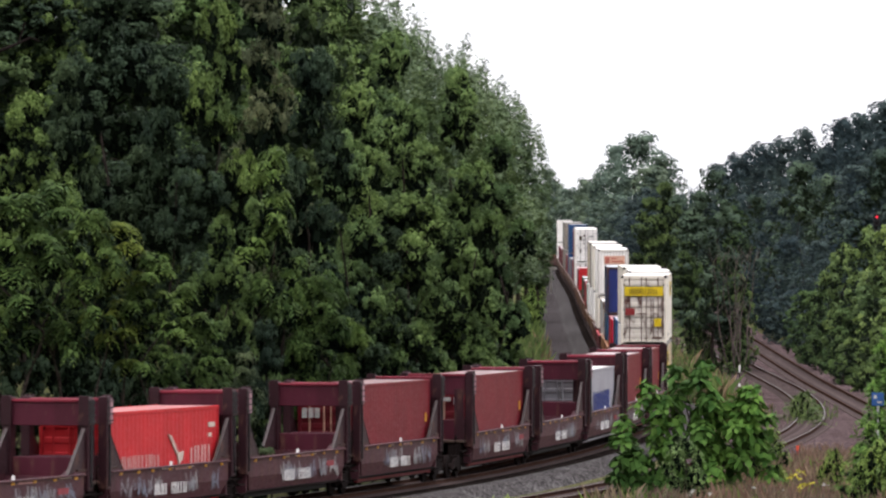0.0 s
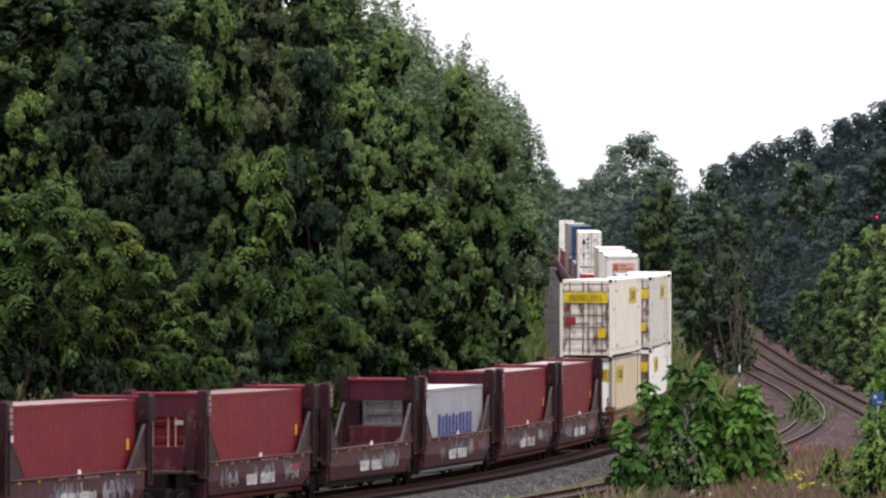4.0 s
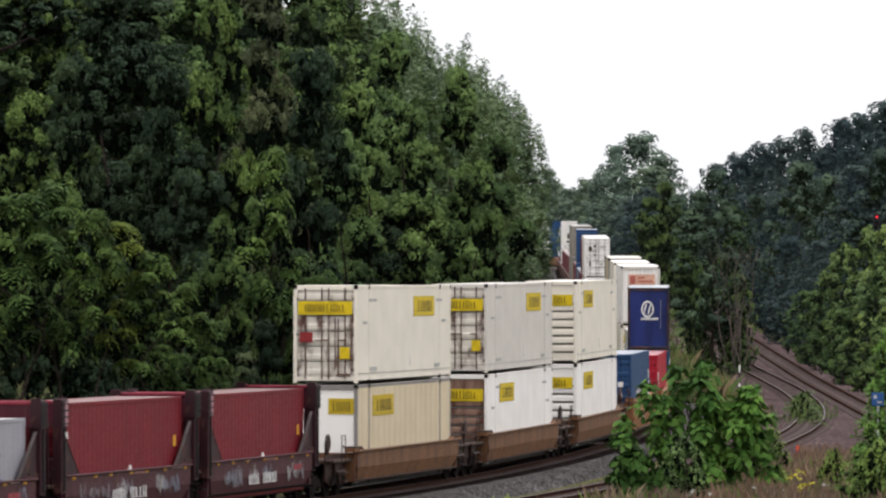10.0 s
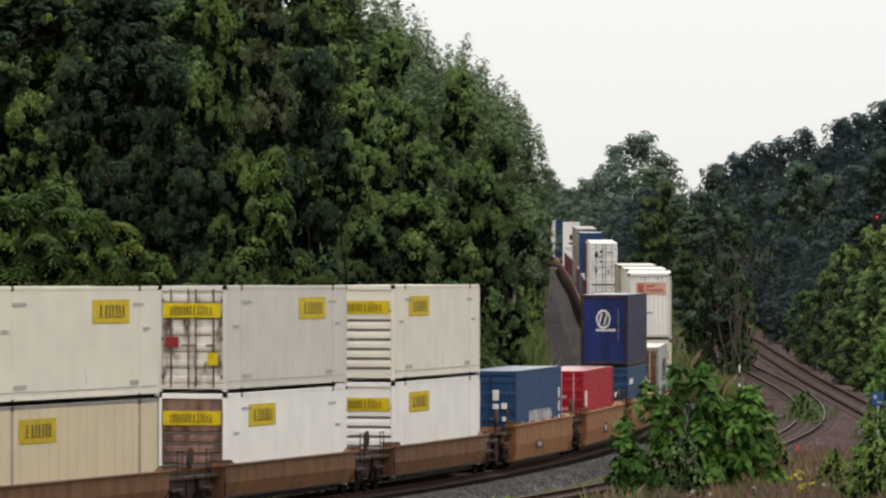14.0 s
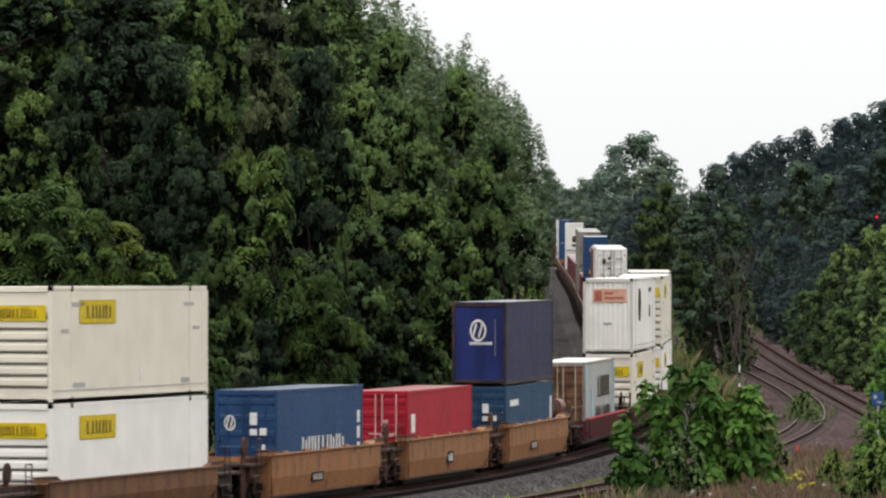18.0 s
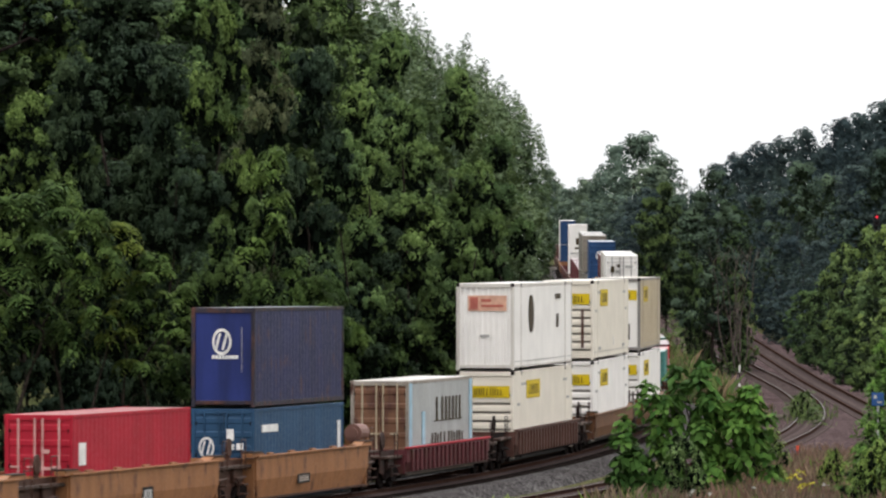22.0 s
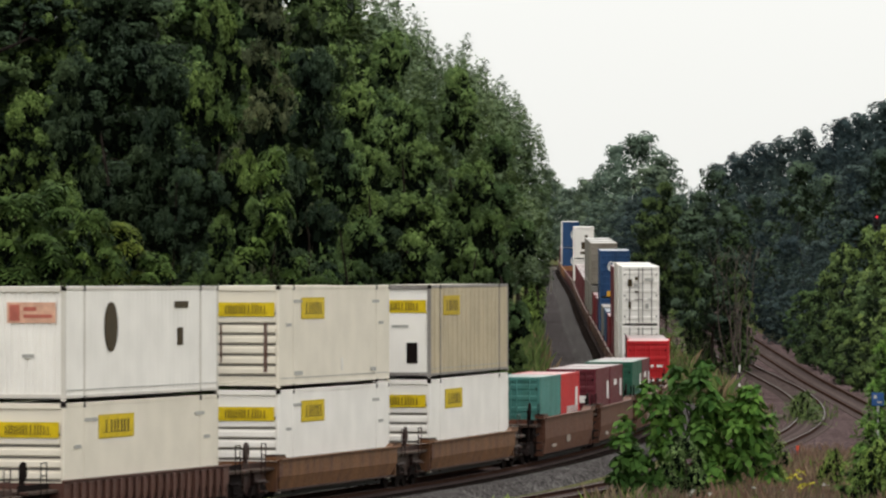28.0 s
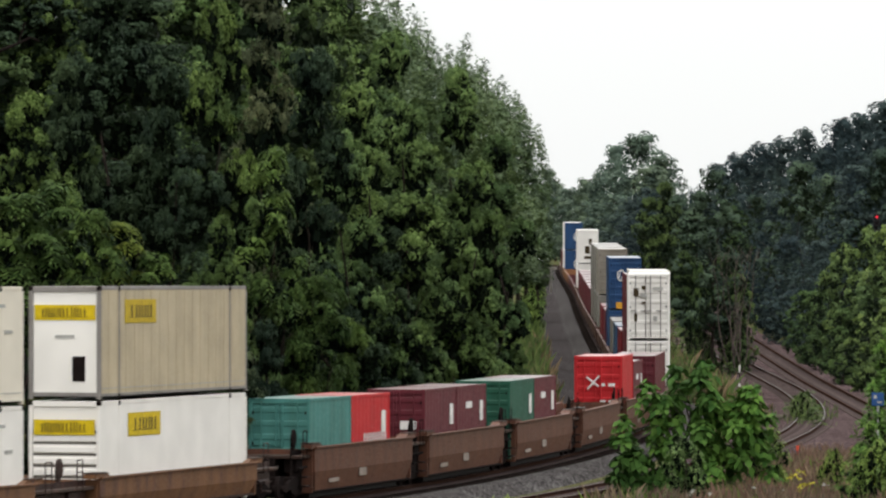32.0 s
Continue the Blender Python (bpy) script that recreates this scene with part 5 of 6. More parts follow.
STRIPE = [("s", "stencil", WHITE, 0.03, 0.045, 0.3 + 0.13 * k, 0.36 + 0.13 * k) for k in range(4)] + [("s", "mark", ORANGE, 0.93, 0.95, 0.55, 0.65)]
load(box40("dull red container with white stencils in a well", RED1, decals=STRIPE + [("f", "lettering", WHITE, 0.02 + 0.12 * k, 0.11 + 0.12 * k, 0.66, 0.76) for k in range(3)], tall=True, rods=SALMON), None, 46.4)
load(box40("dull red container with white stencils in a well", RED1, decals=STRIPE + [("f", "stencil", WHITE, 0.55, 0.7, 0.72, 0.76), ("f", "stencil", WHITE, 0.76, 0.9, 0.68, 0.76), ("f", "stencil", WHITE, 0.56, 0.68, 0.42, 0.46)], tall=True, rods=SALMON), None, 66.2)
COS = [("s", "lettering", BLUE_INK, 0.27, 0.83, 0.42, 0.68, 5, 0.36)] + [("s", "stencil", GREYMARK, 0.08, 0.16, 0.68, 0.78)]
load(box40("pale blue-grey container with large blue lettering", PALE, decals=COS, roof=WHITE2), None, 97.0)
load(box40("dull red container in a bulkhead well car", RED1, decals=STRIPE, tall=True), None, 112.5)
load(box40("dull red container in a bulkhead well car", RED1, decals=STRIPE, tall=True), None, 127.6)

# three tan cars with double-stacked long white containers
J_BITS = (("f", "red_patch", RED_INK, 0.05, 0.28, 0.42, 0.52), ("f", "yellow_patch", YELLOW, 0.76, 0.93, 0.25, 0.37))
GEAR = paint("rusty_running_gear", (0.034, 0.0165, 0.0135), 0.4, 0.1)
GEAR_TAN = paint("tan_stained_running_gear", (0.060, 0.027, 0.018), 0.5, 0.2)
UNIT53 = "tan container well car with a long plain side sill"
for s in (149.2, 172.9, 196.5):
    aboard(well_car(UNIT53, 23.6, 17.4, TANOLD, 0.38, 1.30, dark=GEAR), s, 0.0)
load(box53("beige ribbed long container with a faded yellow name plate", BEIGE, "flat", "ribs", (("f", "name_band", YELLOW_OLD, 0.55, 1.0, 0.70, 0.86, INK, 4), name_plate(0.17, 0.36, YELLOW_OLD)), trim=GREYTRIM, front_mat=WHITE2),
     box53("off-white long container with rust-stained doors and yellow plates", CREAM, "doors", "smooth", (BAND, *J_BITS, ("f", "rust_streak", RUSTROD, 0.665, 0.69, 0.14, 0.67), ("f", "rust_streak", RUSTROD, 0.72, 0.745, 0.08, 0.66), ("f", "rust_streak", RUSTROD, 0.955, 0.975, 0.1, 0.6), ("f", "rust_streak", RUSTROD, 0.70, 0.95, 0.07, 0.10), name_plate(0.60, 0.80), *stencils()), front_mat=STAINED, rods=RUSTROD), 149.2)
load(box53("white long container with a rusty louvred end and yellow plates", WHITE2, "louvre", "smooth", (BAND, name_plate(0.19, 0.38), *stencils()), front_mat=RUSTWHITE),
     box53("greyish white long container with doors and yellow plates", GREYWHITE, "doors", "smooth", (BAND, *J_BITS, name_plate(0.60, 0.80), *stencils()), front_mat=STAINED, rods=RUSTROD), 172.9)
load(box53("white long container with a louvred end and yellow plates", WHITE2, "louvre", "smooth", (BAND, name_plate(0.18, 0.38))),
     box53("cream long container with a louvred end and yellow plates", CREAM, "louvre", "smooth", (BAND, name_plate(0.18, 0.38), *stencils())), 196.5)

# three tan cars with blue and red containers
PLATE = [("number_plate", BLACK, -0.55, 0.6, 0.55, 0.92, WHITE, 3)]
PLATE2 = [("number_plate", BLACK, -2.3, -0.6, 0.55, 0.82, BUFF, 6)]
for k, s in enumerate((219.6, 239.9, 260.0)):
    tan_car = aboard(well_car("orange-tan container well car with dark plates on its side", 20.2, 15.6, TAN, 0.22, 1.45, plates=(PLATE2, PLATE, PLATE2)[k], body_mat=TAN, dark=GEAR_TAN), s, 0.0)
bm = bmesh.new()
rod(bm, (8.1, -0.75, 1.45 * TALL + 0.42), (9.3, -0.75, 1.45 * TALL + 0.42), 0.36, 14)
rod(bm, (8.0, -0.75, 1.45 * TALL + 0.42), (9.4, -0.75, 1.45 * TALL + 0.42), 0.22, 10)
part("air_reservoir", bm, paint("faded_brown_tank_paint", (0.20, 0.105, 0.085), 0.3), tan_car, "faded brown air reservoir")
part("reservoir_cradle", boxes((8.2, 8.4, -1.1, -0.4, 1.45 * TALL - 0.4, 1.45 * TALL + 0.2), (9.0, 9.2, -1.1, -0.4, 1.45 * TALL - 0.4, 1.45 * TALL + 0.2)), TAN, tan_car)
SIDEW = lambda m, a, n, step, z0, z1: [("s", "lettering", m, a, a + step * n, z0, z1, n, 0.3)]
FRONTW = [("f", "stencil", WHITE, 0.57, 0.70, 0.66, 0.78), ("f", "stencil", WHITE, 0.57, 0.70, 0.56, 0.62), ("f", "stencil", WHITE, 0.75, 0.87, 0.56, 0.63), ("f", "stencil", WHITE, 0.77, 0.85, 0.42, 0.47), ("f", "stencil", WHITE, 0.62, 0.72, 0.18, 0.28), ("f", "stencil", WHITE, 0.78, 0.92, 0.18, 0.28), ("f", "patch", ORANGE, 0.08, 0.38, 0.20, 0.29)]
first_blue = box40("steel-blue container with white lettering and stencils", BLUE2, "doors", tall=True, decals=SIDEW(WHITE, 0.27, 7, 0.072, 0.22, 0.52) + FRONTW + [("s", "stencil", WHITE, 0.93, 0.96, 0.3 + 0.16 * k, 0.42 + 0.16 * k) for k in range(3)], rods=BLUE2)
load(first_blue, None, 219.5)
load(box40("crimson container with a pale roof and stencils", RED3, "doors", decals=[("s", "stencil", WHITE, 0.05, 0.105, 0.50, 0.72), ("f", "stencil", PINK_INK, 0.52, 0.78, 0.46, 0.49), ("f", "stencil", PINK_INK, 0.55, 0.68, 0.62, 0.66)], rods=PINK_INK), None, 239.1)


def emblem(root, x, y, z, r, mat):
    """A ring round two slanted bars, on a container's leading end."""
    bm = bmesh.new()
    seg = 24
    for ri, ro in ((r * 0.78, r),):
        v = [[bm.verts.new((x + dx, y + q * math.cos(k * math.tau / seg), z + q * TALL * math.sin(k * math.tau / seg))) for k in range(seg)] for dx in (0, 0.01) for q in (ri, ro)]
        for k in range(seg):
            j = (k + 1) % seg
            bm.faces.new((v[0][k], v[0][j], v[1][j], v[1][k]))
            bm.faces.new((v[1][k], v[1][j], v[3][j], v[3][k]))
            bm.faces.new((v[2][j], v[2][k], v[0][k], v[0][j]))
    for a, b in ((0.42, -0.62), (-0.30, -0.45)):
        for k in range(8):
            f = (k - 3.5) / 4
            bx(bm, x, x + 0.01, y + (a - 0.22 * f - 0.12) * r, y + (a - 0.22 * f + 0.12) * r, z + (f * 0.62 - 0.08) * r * TALL, z + (f * 0.62 + 0.08) * r * TALL)
    part("emblem", bm, mat, root, "white ring emblem")


hy_low = box40("steel-blue lower container with white lettering", BLUE, "doors", decals=SIDEW(WHITE, 0.28, 7, 0.072, 0.22, 0.50) + FRONTW[:3] + [("s", "stencil", WHITE, 0.08, 0.25, 0.74, 0.82), ("s", "stencil", WHITE, 0.93, 0.96, 0.4, 0.8)], rods=BLUE)
hy_top = container("navy blue container with a white ring emblem, stacked", 12.19, HLOW + 0.23, paint("weathered_navy_paint", (0.026, 0.028, 0.085), 0.55, 0.04), "flat", "corr", front_mat=NAVY, roof=BLUE, decals=tuple([("f", "lettering", WHITE, 0.30 + 0.06 * k, 0.345 + 0.06 * k, 0.485, 0.52) for k in range(8)] + [("f", "scratch", PALE, 0.83, 0.84, 0.35, 0.8)]), trim=paint("rusty_navy_trim", (0.030, 0.026, 0.040), 0.4, 0.4)), HLOW + 0.23
emblem(first_blue[0], -6.095 - 0.05, 0.62, 0.68 * H40, 0.22, WHITE)
emblem(hy_low[0], -6.095 - 0.05, 0.62, 0.58 * HLOW, 0.30, WHITE)
emblem(hy_top[0], -6.095 + 0.025, 0.05, 0.70 * HLOW, 0.37, WHITE)
aboard(hy_low[0], 258.9, WELL - 0.23)
aboard(hy_top[0], 258.9, WELL - 0.23 + HLOW + 0.05)

DULL_RED = plain("dull_red_letter_paint", (0.42, 0.12, 0.09))
# a maroon ribbed car, then three cars with long white stacks
aboard(well_car("maroon ribbed container well car with a red top edge", 21.0, 15.8, RIBRED, 0.40, 1.22, "rib", body_mat=RED3, dark=GEAR), 282.0, 0.0)
SKY = plain("light_blue_paint", (0.34, 0.50, 0.60))
GREYC = container("pale grey container with a rust-brown open end and dark lettering", 12.19, H40, paint("pale_grey_paint", (0.40, 0.405, 0.40), 0.2), "doors", "corr", decals=tuple(SIDEW(INK, 0.38, 4, 0.11, 0.54, 0.80) + SIDEW(INK, 0.34, 6, 0.085, 0.26, 0.42) + [("s", "stripe", SKY, 0.20, 0.245, 0.2, 0.66), ("s", "stripe", SKY, 0.005, 0.05, 0.04, 0.97), ("s", "stripe", SKY, 0.945, 0.985, 0.04, 0.97)]), front_mat=paint("rusty_brown_doors", (0.20, 0.10, 0.06), 0.4, 0.4), trim=paint("worn_grey_trim", (0.34, 0.30, 0.26), 0.3, 0.2), roof=WHITE2, rods=TAUPE)
aboard(GREYC, 281.6, WELL)
aboard(well_car("dark brown ribbed container well car", 23.4, 17.4, RIBBROWN, 0.38, 1.30, "rib"), 304.6, 0.0)
for s in (328.2, 351.6):
    aboard(well_car(UNIT53, 23.6, 17.4, TANOLD, 0.38, 1.30, dark=GEAR), s, 0.0)
load(box53("cream long container with a louvred end and yellow plates", CREAM, "louvre", "smooth", (BAND, name_plate(0.22, 0.42), *stencils())),
     box53("white corrugated long container with an orange plate on its end", WHITE2, "corr", "corr", (("f", "name_plate", SALMON, 0.16, 0.92, 0.68, 0.86), ("f", "emblem", DULL_RED, 0.2, 0.36, 0.70, 0.84), ("f", "lettering", DULL_RED, 0.42, 0.62, 0.785, 0.82), ("f", "lettering", DULL_RED, 0.42, 0.86, 0.725, 0.755), ("f", "stencil", GREYMARK, 0.40, 0.58, 0.38, 0.41), ("s", "oval_emblem", INK, 0.245, 0.325, 0.42, 0.86), ("s", "stencil", INK, 0.72, 0.755, 0.46, 0.62), ("s", "stencil", INK, 0.70, 0.79, 0.8, 0.86)), trim=GREYWHITE), 304.5)
load(box53("white long container with a louvred end and yellow plates", WHITE2, "louvre", "smooth", (BAND, name_plate(0.20, 0.38), *stencils())),
     box53("cream long container with a rust-streaked louvred end", CREAM, "louvre", "smooth", (BAND, ("f", "rust_streak", RUSTROD, 0.80, 0.86, 0.16, 0.64), ("f", "rust_streak", RUSTROD, 0.06, 0.09, 0.25, 0.62), name_plate(0.20, 0.38), *stencils())), 328.2)
load(box53("bright white long container with a louvred end and yellow plates", WHITE2, "louvre", "smooth", (BAND, name_plate(0.19, 0.38))),
     box53("taupe ribbed long container with a white flat end", TAUPE, "flat", "ribs", (BAND, name_plate(0.17, 0.35, YELLOW_OLD), ("f", "vent", STEEL, 0.62, 0.82, 0.16, 0.38), ("f", "stencil", GREYMARK, 0.35, 0.65, 0.54, 0.57)), trim=GREYTRIM, front_mat=WHITE2), 351.5)

FADED = plain("faded_stencil_paint", (0.27, 0.22, 0.19))
# five brown cars with short containers two by two
for k, s in enumerate((375.5, 393.7, 412.0, 430.6, 449.2)):
    aboard(well_car("rust-brown container well car with faded white stencils", 18.4, 15.2, BROWN, 0.22, 1.54, bogies=(-1,) if k < 4 else (-1, 1), plates=[("stencil", FADED, -0.9, 0.2, 0.55, 0.78), ("stencil", FADED, -5.5, -4.0, 0.47, 0.58)]), s, 0.0)
ST = [("s", "stencil", WHITE, 0.78, 0.88, 0.55, 0.8), ("s", "stencil", WHITE, 0.3, 0.5, 0.72, 0.8)]
LOCK = [("f", "stencil", WHITE, 0.58, 0.9, 0.52, 0.62), ("f", "stencil", WHITE, 0.6, 0.85, 0.1, 0.25)]
pair20(("teal short container with pale roof", "red short container with white lettering"), (TEAL, RED2), 374.3, decals=(LOCK[1:], SIDEW(WHITE, 0.3, 5, 0.12, 0.42, 0.56) + ST[:1]))
pair20(("maroon short container with white stencils", "maroon short container with white stencils"), (MAROON, MAROON), 392.6, decals=(LOCK + ST[:1], ST))
pair20(("dark green short container with pale roof", "maroon short container with white stencils"), (DGREEN, MAROON), 410.3, decals=(ST[:1], ST))
CROSS = [("f", "stencil", WHITE, 0.58, 0.66, 0.60, 0.64), ("f", "stencil", WHITE, 0.74, 0.90, 0.60, 0.64), ("f", "stencil", WHITE, 0.55, 0.68, 0.28, 0.42), ("f", "stencil", WHITE, 0.74, 0.88, 0.28, 0.42)]
red_short = container("bright red short container with white marks on its doors", 6.06, H40, RED2, "doors", "corr", decals=tuple(CROSS), rods=RED2)
bm = bmesh.new()
rod(bm, (-3.08, 0.55, 0.56 * H40), (-3.08, -0.05, 0.74 * H40), 0.05, 5)
rod(bm, (-3.08, 0.60, 0.72 * H40), (-3.08, -0.02, 0.60 * H40), 0.05, 5)
part("emblem", bm, WHITE, red_short, "white crossed strokes")
aboard(red_short, 445.1, WELL)
aboard(container("maroon short container behind a bright red one", 6.06, HLOW, MAROON, "doors", "corr", decals=tuple(ST)), 451.5, WELL)

# the far part of the train
FARCAR = "brown container well car in the far part of the train"


def far_car(s, low, high, car=None):
    aboard(well_car(FARCAR, 15.6, 13.0, car or RIBBROWN, 0.22, 1.30, bogies=(-1,)), s, 0.0)
    if low:
        load(low, high, s)


REEF = [("f", "mark", INK, 0.10, 0.24, 0.66, 0.78), ("f", "mark", INK, 0.32, 0.42, 0.76, 0.82), ("f", "mark", INK, 0.32, 0.42, 0.55, 0.58), ("f", "stencil", GREYMARK, 0.28, 0.46, 0.64, 0.70), ("f", "mark", INK, 0.12, 0.2, 0.28, 0.40), ("f", "stencil", GREYMARK, 0.62, 0.9, 0.75, 0.8), ("f", "mark", GREYMARK, 0.64, 0.74, 0.28, 0.36)]
far_car(470.5, box40("maroon container low in a far car", MAROON), None)
far_car(491.7, box40("white refrigerated container under another in a far car", WHITE2, "doors", "smooth", REEF[3:], tall=True, rods=GREYTRIM), box40("white refrigerated container with dark marks on its doors", WHITE2, "doors", "smooth", REEF, tall=True, rods=GREYTRIM))
far_car(507.4, box40("grey-white container under another in a far car", GREYWHITE, tall=True), box40("grey-white container stacked in a far car", GREYWHITE, tall=True))
far_car(523.1, box40("maroon container under another in a far car", MAROON, tall=True), box40("maroon container stacked in a far car", MAROON))
for s, m in ((538.8, RED1), (554.5, BLUE), (570.2, GREYBOX)):
    far_car(s, box40("weathered container low in a far car", m), None)
b2_low, b2_top = box40("blue container with an orange patch on its doors", BLUE2, decals=FRONTW[:2], tall=True), box40("blue container stacked in a far car", BLUE2, decals=(("f", "patch", ORANGE, 0.18, 0.55, 0.02, 0.14),), tall=True)
emblem(b2_top[0], -6.095 - 0.05, 0.3, 0.66 * H40, 0.32, WHITE)
far_car(585.8, b2_low, b2_top)
for s, m in ((602.0, MAROON), (618.0, RED1)):
    far_car(s, box40("weathered container low in a far car", m), None)
far_car(640.5, box40("grey container under another in a far car", GREYBOX, tall=True), box40("grey-brown container stacked in a far car", paint("grey_brown_paint", (0.25, 0.22, 0.185), 0.3), tall=True))
far_car(657.0, box40("grey container under another in a far car", GREYBOX, tall=True), box40("grey-brown container stacked in a far car", GREYBOX, tall=True))
far_car(673.0, box40("grey container under another in a far car", GREYBOX, tall=True), box40("grey container stacked in a far car", GREYBOX, tall=True))
for s in (690, 706, 722, 738, 754, 770, 786):
    far_car(float(s), box40("maroon container low in a far car", MAROON), None)
far_car(813.4, box40("white container under another in a far car", WHITE2, "flat", "smooth", tall=True), box40("white container with a dark mark on its end", WHITE2, "flat", "smooth", (("f", "mark", INK, 0.35, 0.6, 0.30, 0.52), ("f", "mark", INK, 0.3, 0.75, 0.14, 0.22), ("f", "mark", INK, 0.55, 0.72, 0.56, 0.74)), tall=True))
for s in (831, 848, 865, 882, 899, 916, 933, 950):
    far_car(float(s), None, None, TAN if s > 900 else RIBRED)
f_low, f_top = box40("blue container with a white ring emblem", BLUE2, "flat", tall=True), box40("blue container with a white ring emblem, stacked", BLUE2, "flat", tall=True)
for q in (f_low, f_top):
    emblem(q[0], -6.095 + 0.025, -0.45, 0.5 * H40, 0.5, WHITE)
far_car(971.2, f_low, f_top, TAN)
far_car(987.0, box40("white container under another in a far car", WHITE2, "flat", tall=True), box40("white container stacked in a far car", WHITE2, "flat", decals=(("f", "mark", INK, 0.2, 0.7, 0.3, 0.55),), tall=True))
far_car(1003.0, box40("white container under another in a far car", WHITE2, "flat", tall=True), box40("white container stacked in a far car", WHITE2, "flat", decals=(("f", "mark", INK, 0.2, 0.7, 0.3, 0.55),), tall=True))
for s in (1020, 1037, 1054):
    far_car(float(s), box40("maroon container low in a far car", MAROON), None)


# ---- single plants that stand out ----
# young trees with arching feather leaves at the foot of the hillside
for px, y, top, r, k in ((-74.2, 214, 12.1, 1.8, 0), (-66.8, 216, 12.6, 1.5, 0), (-61.4, 214, 11.5, 1.2, 0), (-56.0, 215, 10.9, 1.3, 1), (-50.1, 215, 9.9, 1.2, 0), (-45.2, 217, 8.7, 1.1, 0), (-40.7, 218, 7.3, 1.0, 0), (-29.9, 236, 14.4, 1.4, 0), (-34.8, 220, 5.9, 1.0, 2), (-22.0, 243, 9.0, 1.2, 0)):
    x = at(px, y)
    plant(FRONDS[k], "tree", "young tree with arching feather-shaped leaf sprays", "tree", x, y, rnd.uniform(0, 360), top - float(ground_z(x, y)), r, "feather-leaved young trees")
for px, y, top, r, k in ((-76.6, 223, 6.1, 1.1, 1), (-70.7, 223, 5.6, 1.0, 1), (-64.3, 224, 5.8, 1.1, 1), (-58.4, 225, 5.4, 1.0, 1), (-52.5, 226, 5.3, 1.0, 1), (-25.5, 243, 8.3, 1.3, 3), (-19.6, 246, 8.8, 1.5, 3), (-16.1, 248, 6.8, 1.2, 3), (-9.2, 262, 7.8, 1.5, 2), (-4.3, 268, 6.7, 1.6, 0), (1.6, 285, 8.3, 2.0, 0), (7.5, 300, 6.5, 1.8, 0), (-12.2, 258, 5.7, 1.5, 1), (-30.9, 232, 6.9, 1.1, 1), (11.4, 330, 5.0, 1.6, 2), (9.9, 370, 7.5, 1.8, 0)):
    x = at(px, y)
    plant(EDGE_TREES[k], "tree", "round leafy young tree at the hillside's foot", "tree", x, y, rnd.uniform(0, 360), top - float(ground_z(x, y)), r, "round young trees")
WISPY = tree_kind(49, 4.0, 1.2, 0.1, 26, 60, 5, 0.5, 0.16, 0.2, LEAF_BANK, 8, core=LEAF_BANK, big=(0.2, 0.36), fill=0.3)
# light brush at the gravel's edge
for px, y, top, r in ((12.0, 400, 4.6, 1.4), (9.6, 380, 4.4, 1.5), (14.6, 520, 6.4, 1.5), (15.4, 560, 7.2, 1.4), (15.4, 620, 8.4, 1.5), (16.2, 680, 9.0, 1.4), (10.0, 360, 3.0, 1.3), (8.2, 345, 3.2, 1.4), (13.4, 480, 5.6, 1.4)):
    x = at(px, y)
    plant(BUSHES[0], "bush", "thin green brush at the gravel's edge", "bush", x, y, rnd.uniform(0, 360), top - float(ground_z(x, y)), r, "verge brush")

for px, y, h, r in ((39.4, 430, 3.6, 1.0), (40.6, 440, 4.2, 1.1), (41.8, 450, 4.0, 1.0), (38.2, 445, 3.6, 1.0), (40.0, 465, 4.6, 1.2), (42.4, 470, 4.4, 1.1)):
    x = at(px, y)
    plant(WISPY, "bush", "thin pale brush on the grassy verge", "bush", x, y, rnd.uniform(0, 360), h, r, "pale verge brush")

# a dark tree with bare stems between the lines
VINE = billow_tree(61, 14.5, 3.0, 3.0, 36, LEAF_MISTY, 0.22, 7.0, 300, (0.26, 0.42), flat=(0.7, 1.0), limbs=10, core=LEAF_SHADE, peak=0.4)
x, y = 20.0, 425.0
root = plant(VINE, "tree", "dark tree with bare vine-hung stems between the tracks", "tree", x, y, 40, 15.8, 3.0)
rng = np.random.default_rng(8)
for k in range(9):
    bm = bmesh.new()
    p = Vector((-0.35 + rng.normal() * 0.28, -3.0 + rng.uniform(-0.5, 0.3), 0))
    way = (k - 4) * 0.034
    for q in range(8):
        e = p + Vector((way * (0.3 + 0.35 * q) + rng.normal() * 0.16, rng.normal() * 0.12, 1.25))
        rod(bm, p, e, max(0.060 - 0.007 * q, 0.018), 5)
        if q in (3, 5, 6):
            tip = e + Vector((rng.choice((-1, 1)) * rng.uniform(0.4, 0.9), 0.0, rng.uniform(0.5, 1.1)))
            rod(bm, e, tip, 0.022, 4)
        p = e
    part("stem", bm, STEM_BARK, root)
for dx, dy, h, r, k in ((-1.25, -0.5, 7.0, 0.6, 2), (1.7, -0.5, 6.5, 1.0, 2), (-0.9, -5, 1.4, 0.8, 1), (0.9, -5, 1.6, 0.8, 0), (1.9, -2.0, 3.2, 0.9, 2), (1.9, 1.0, 8.0, 1.5, 2), (-1.0, 1.0, 8.5, 1.1, 2), (0.3, 1.5, 7.0, 1.3, 2)):
    plant(BANK[k], "bush", "dark green undergrowth round the tree between tracks", "bush", x + dx, y + dy, rnd.uniform(0, 360), h, r, "undergrowth")

for dx, dy, h, r in ((-2.6, -4.0, 1.5, 0.8), (-2.2, -8.0, 1.2, 0.8)):
    plant(BUSHES[0], "bush", "light green brush beside the tree between tracks", "bush", x + dx, y + dy, rnd.uniform(0, 360), h, r, "light brush")

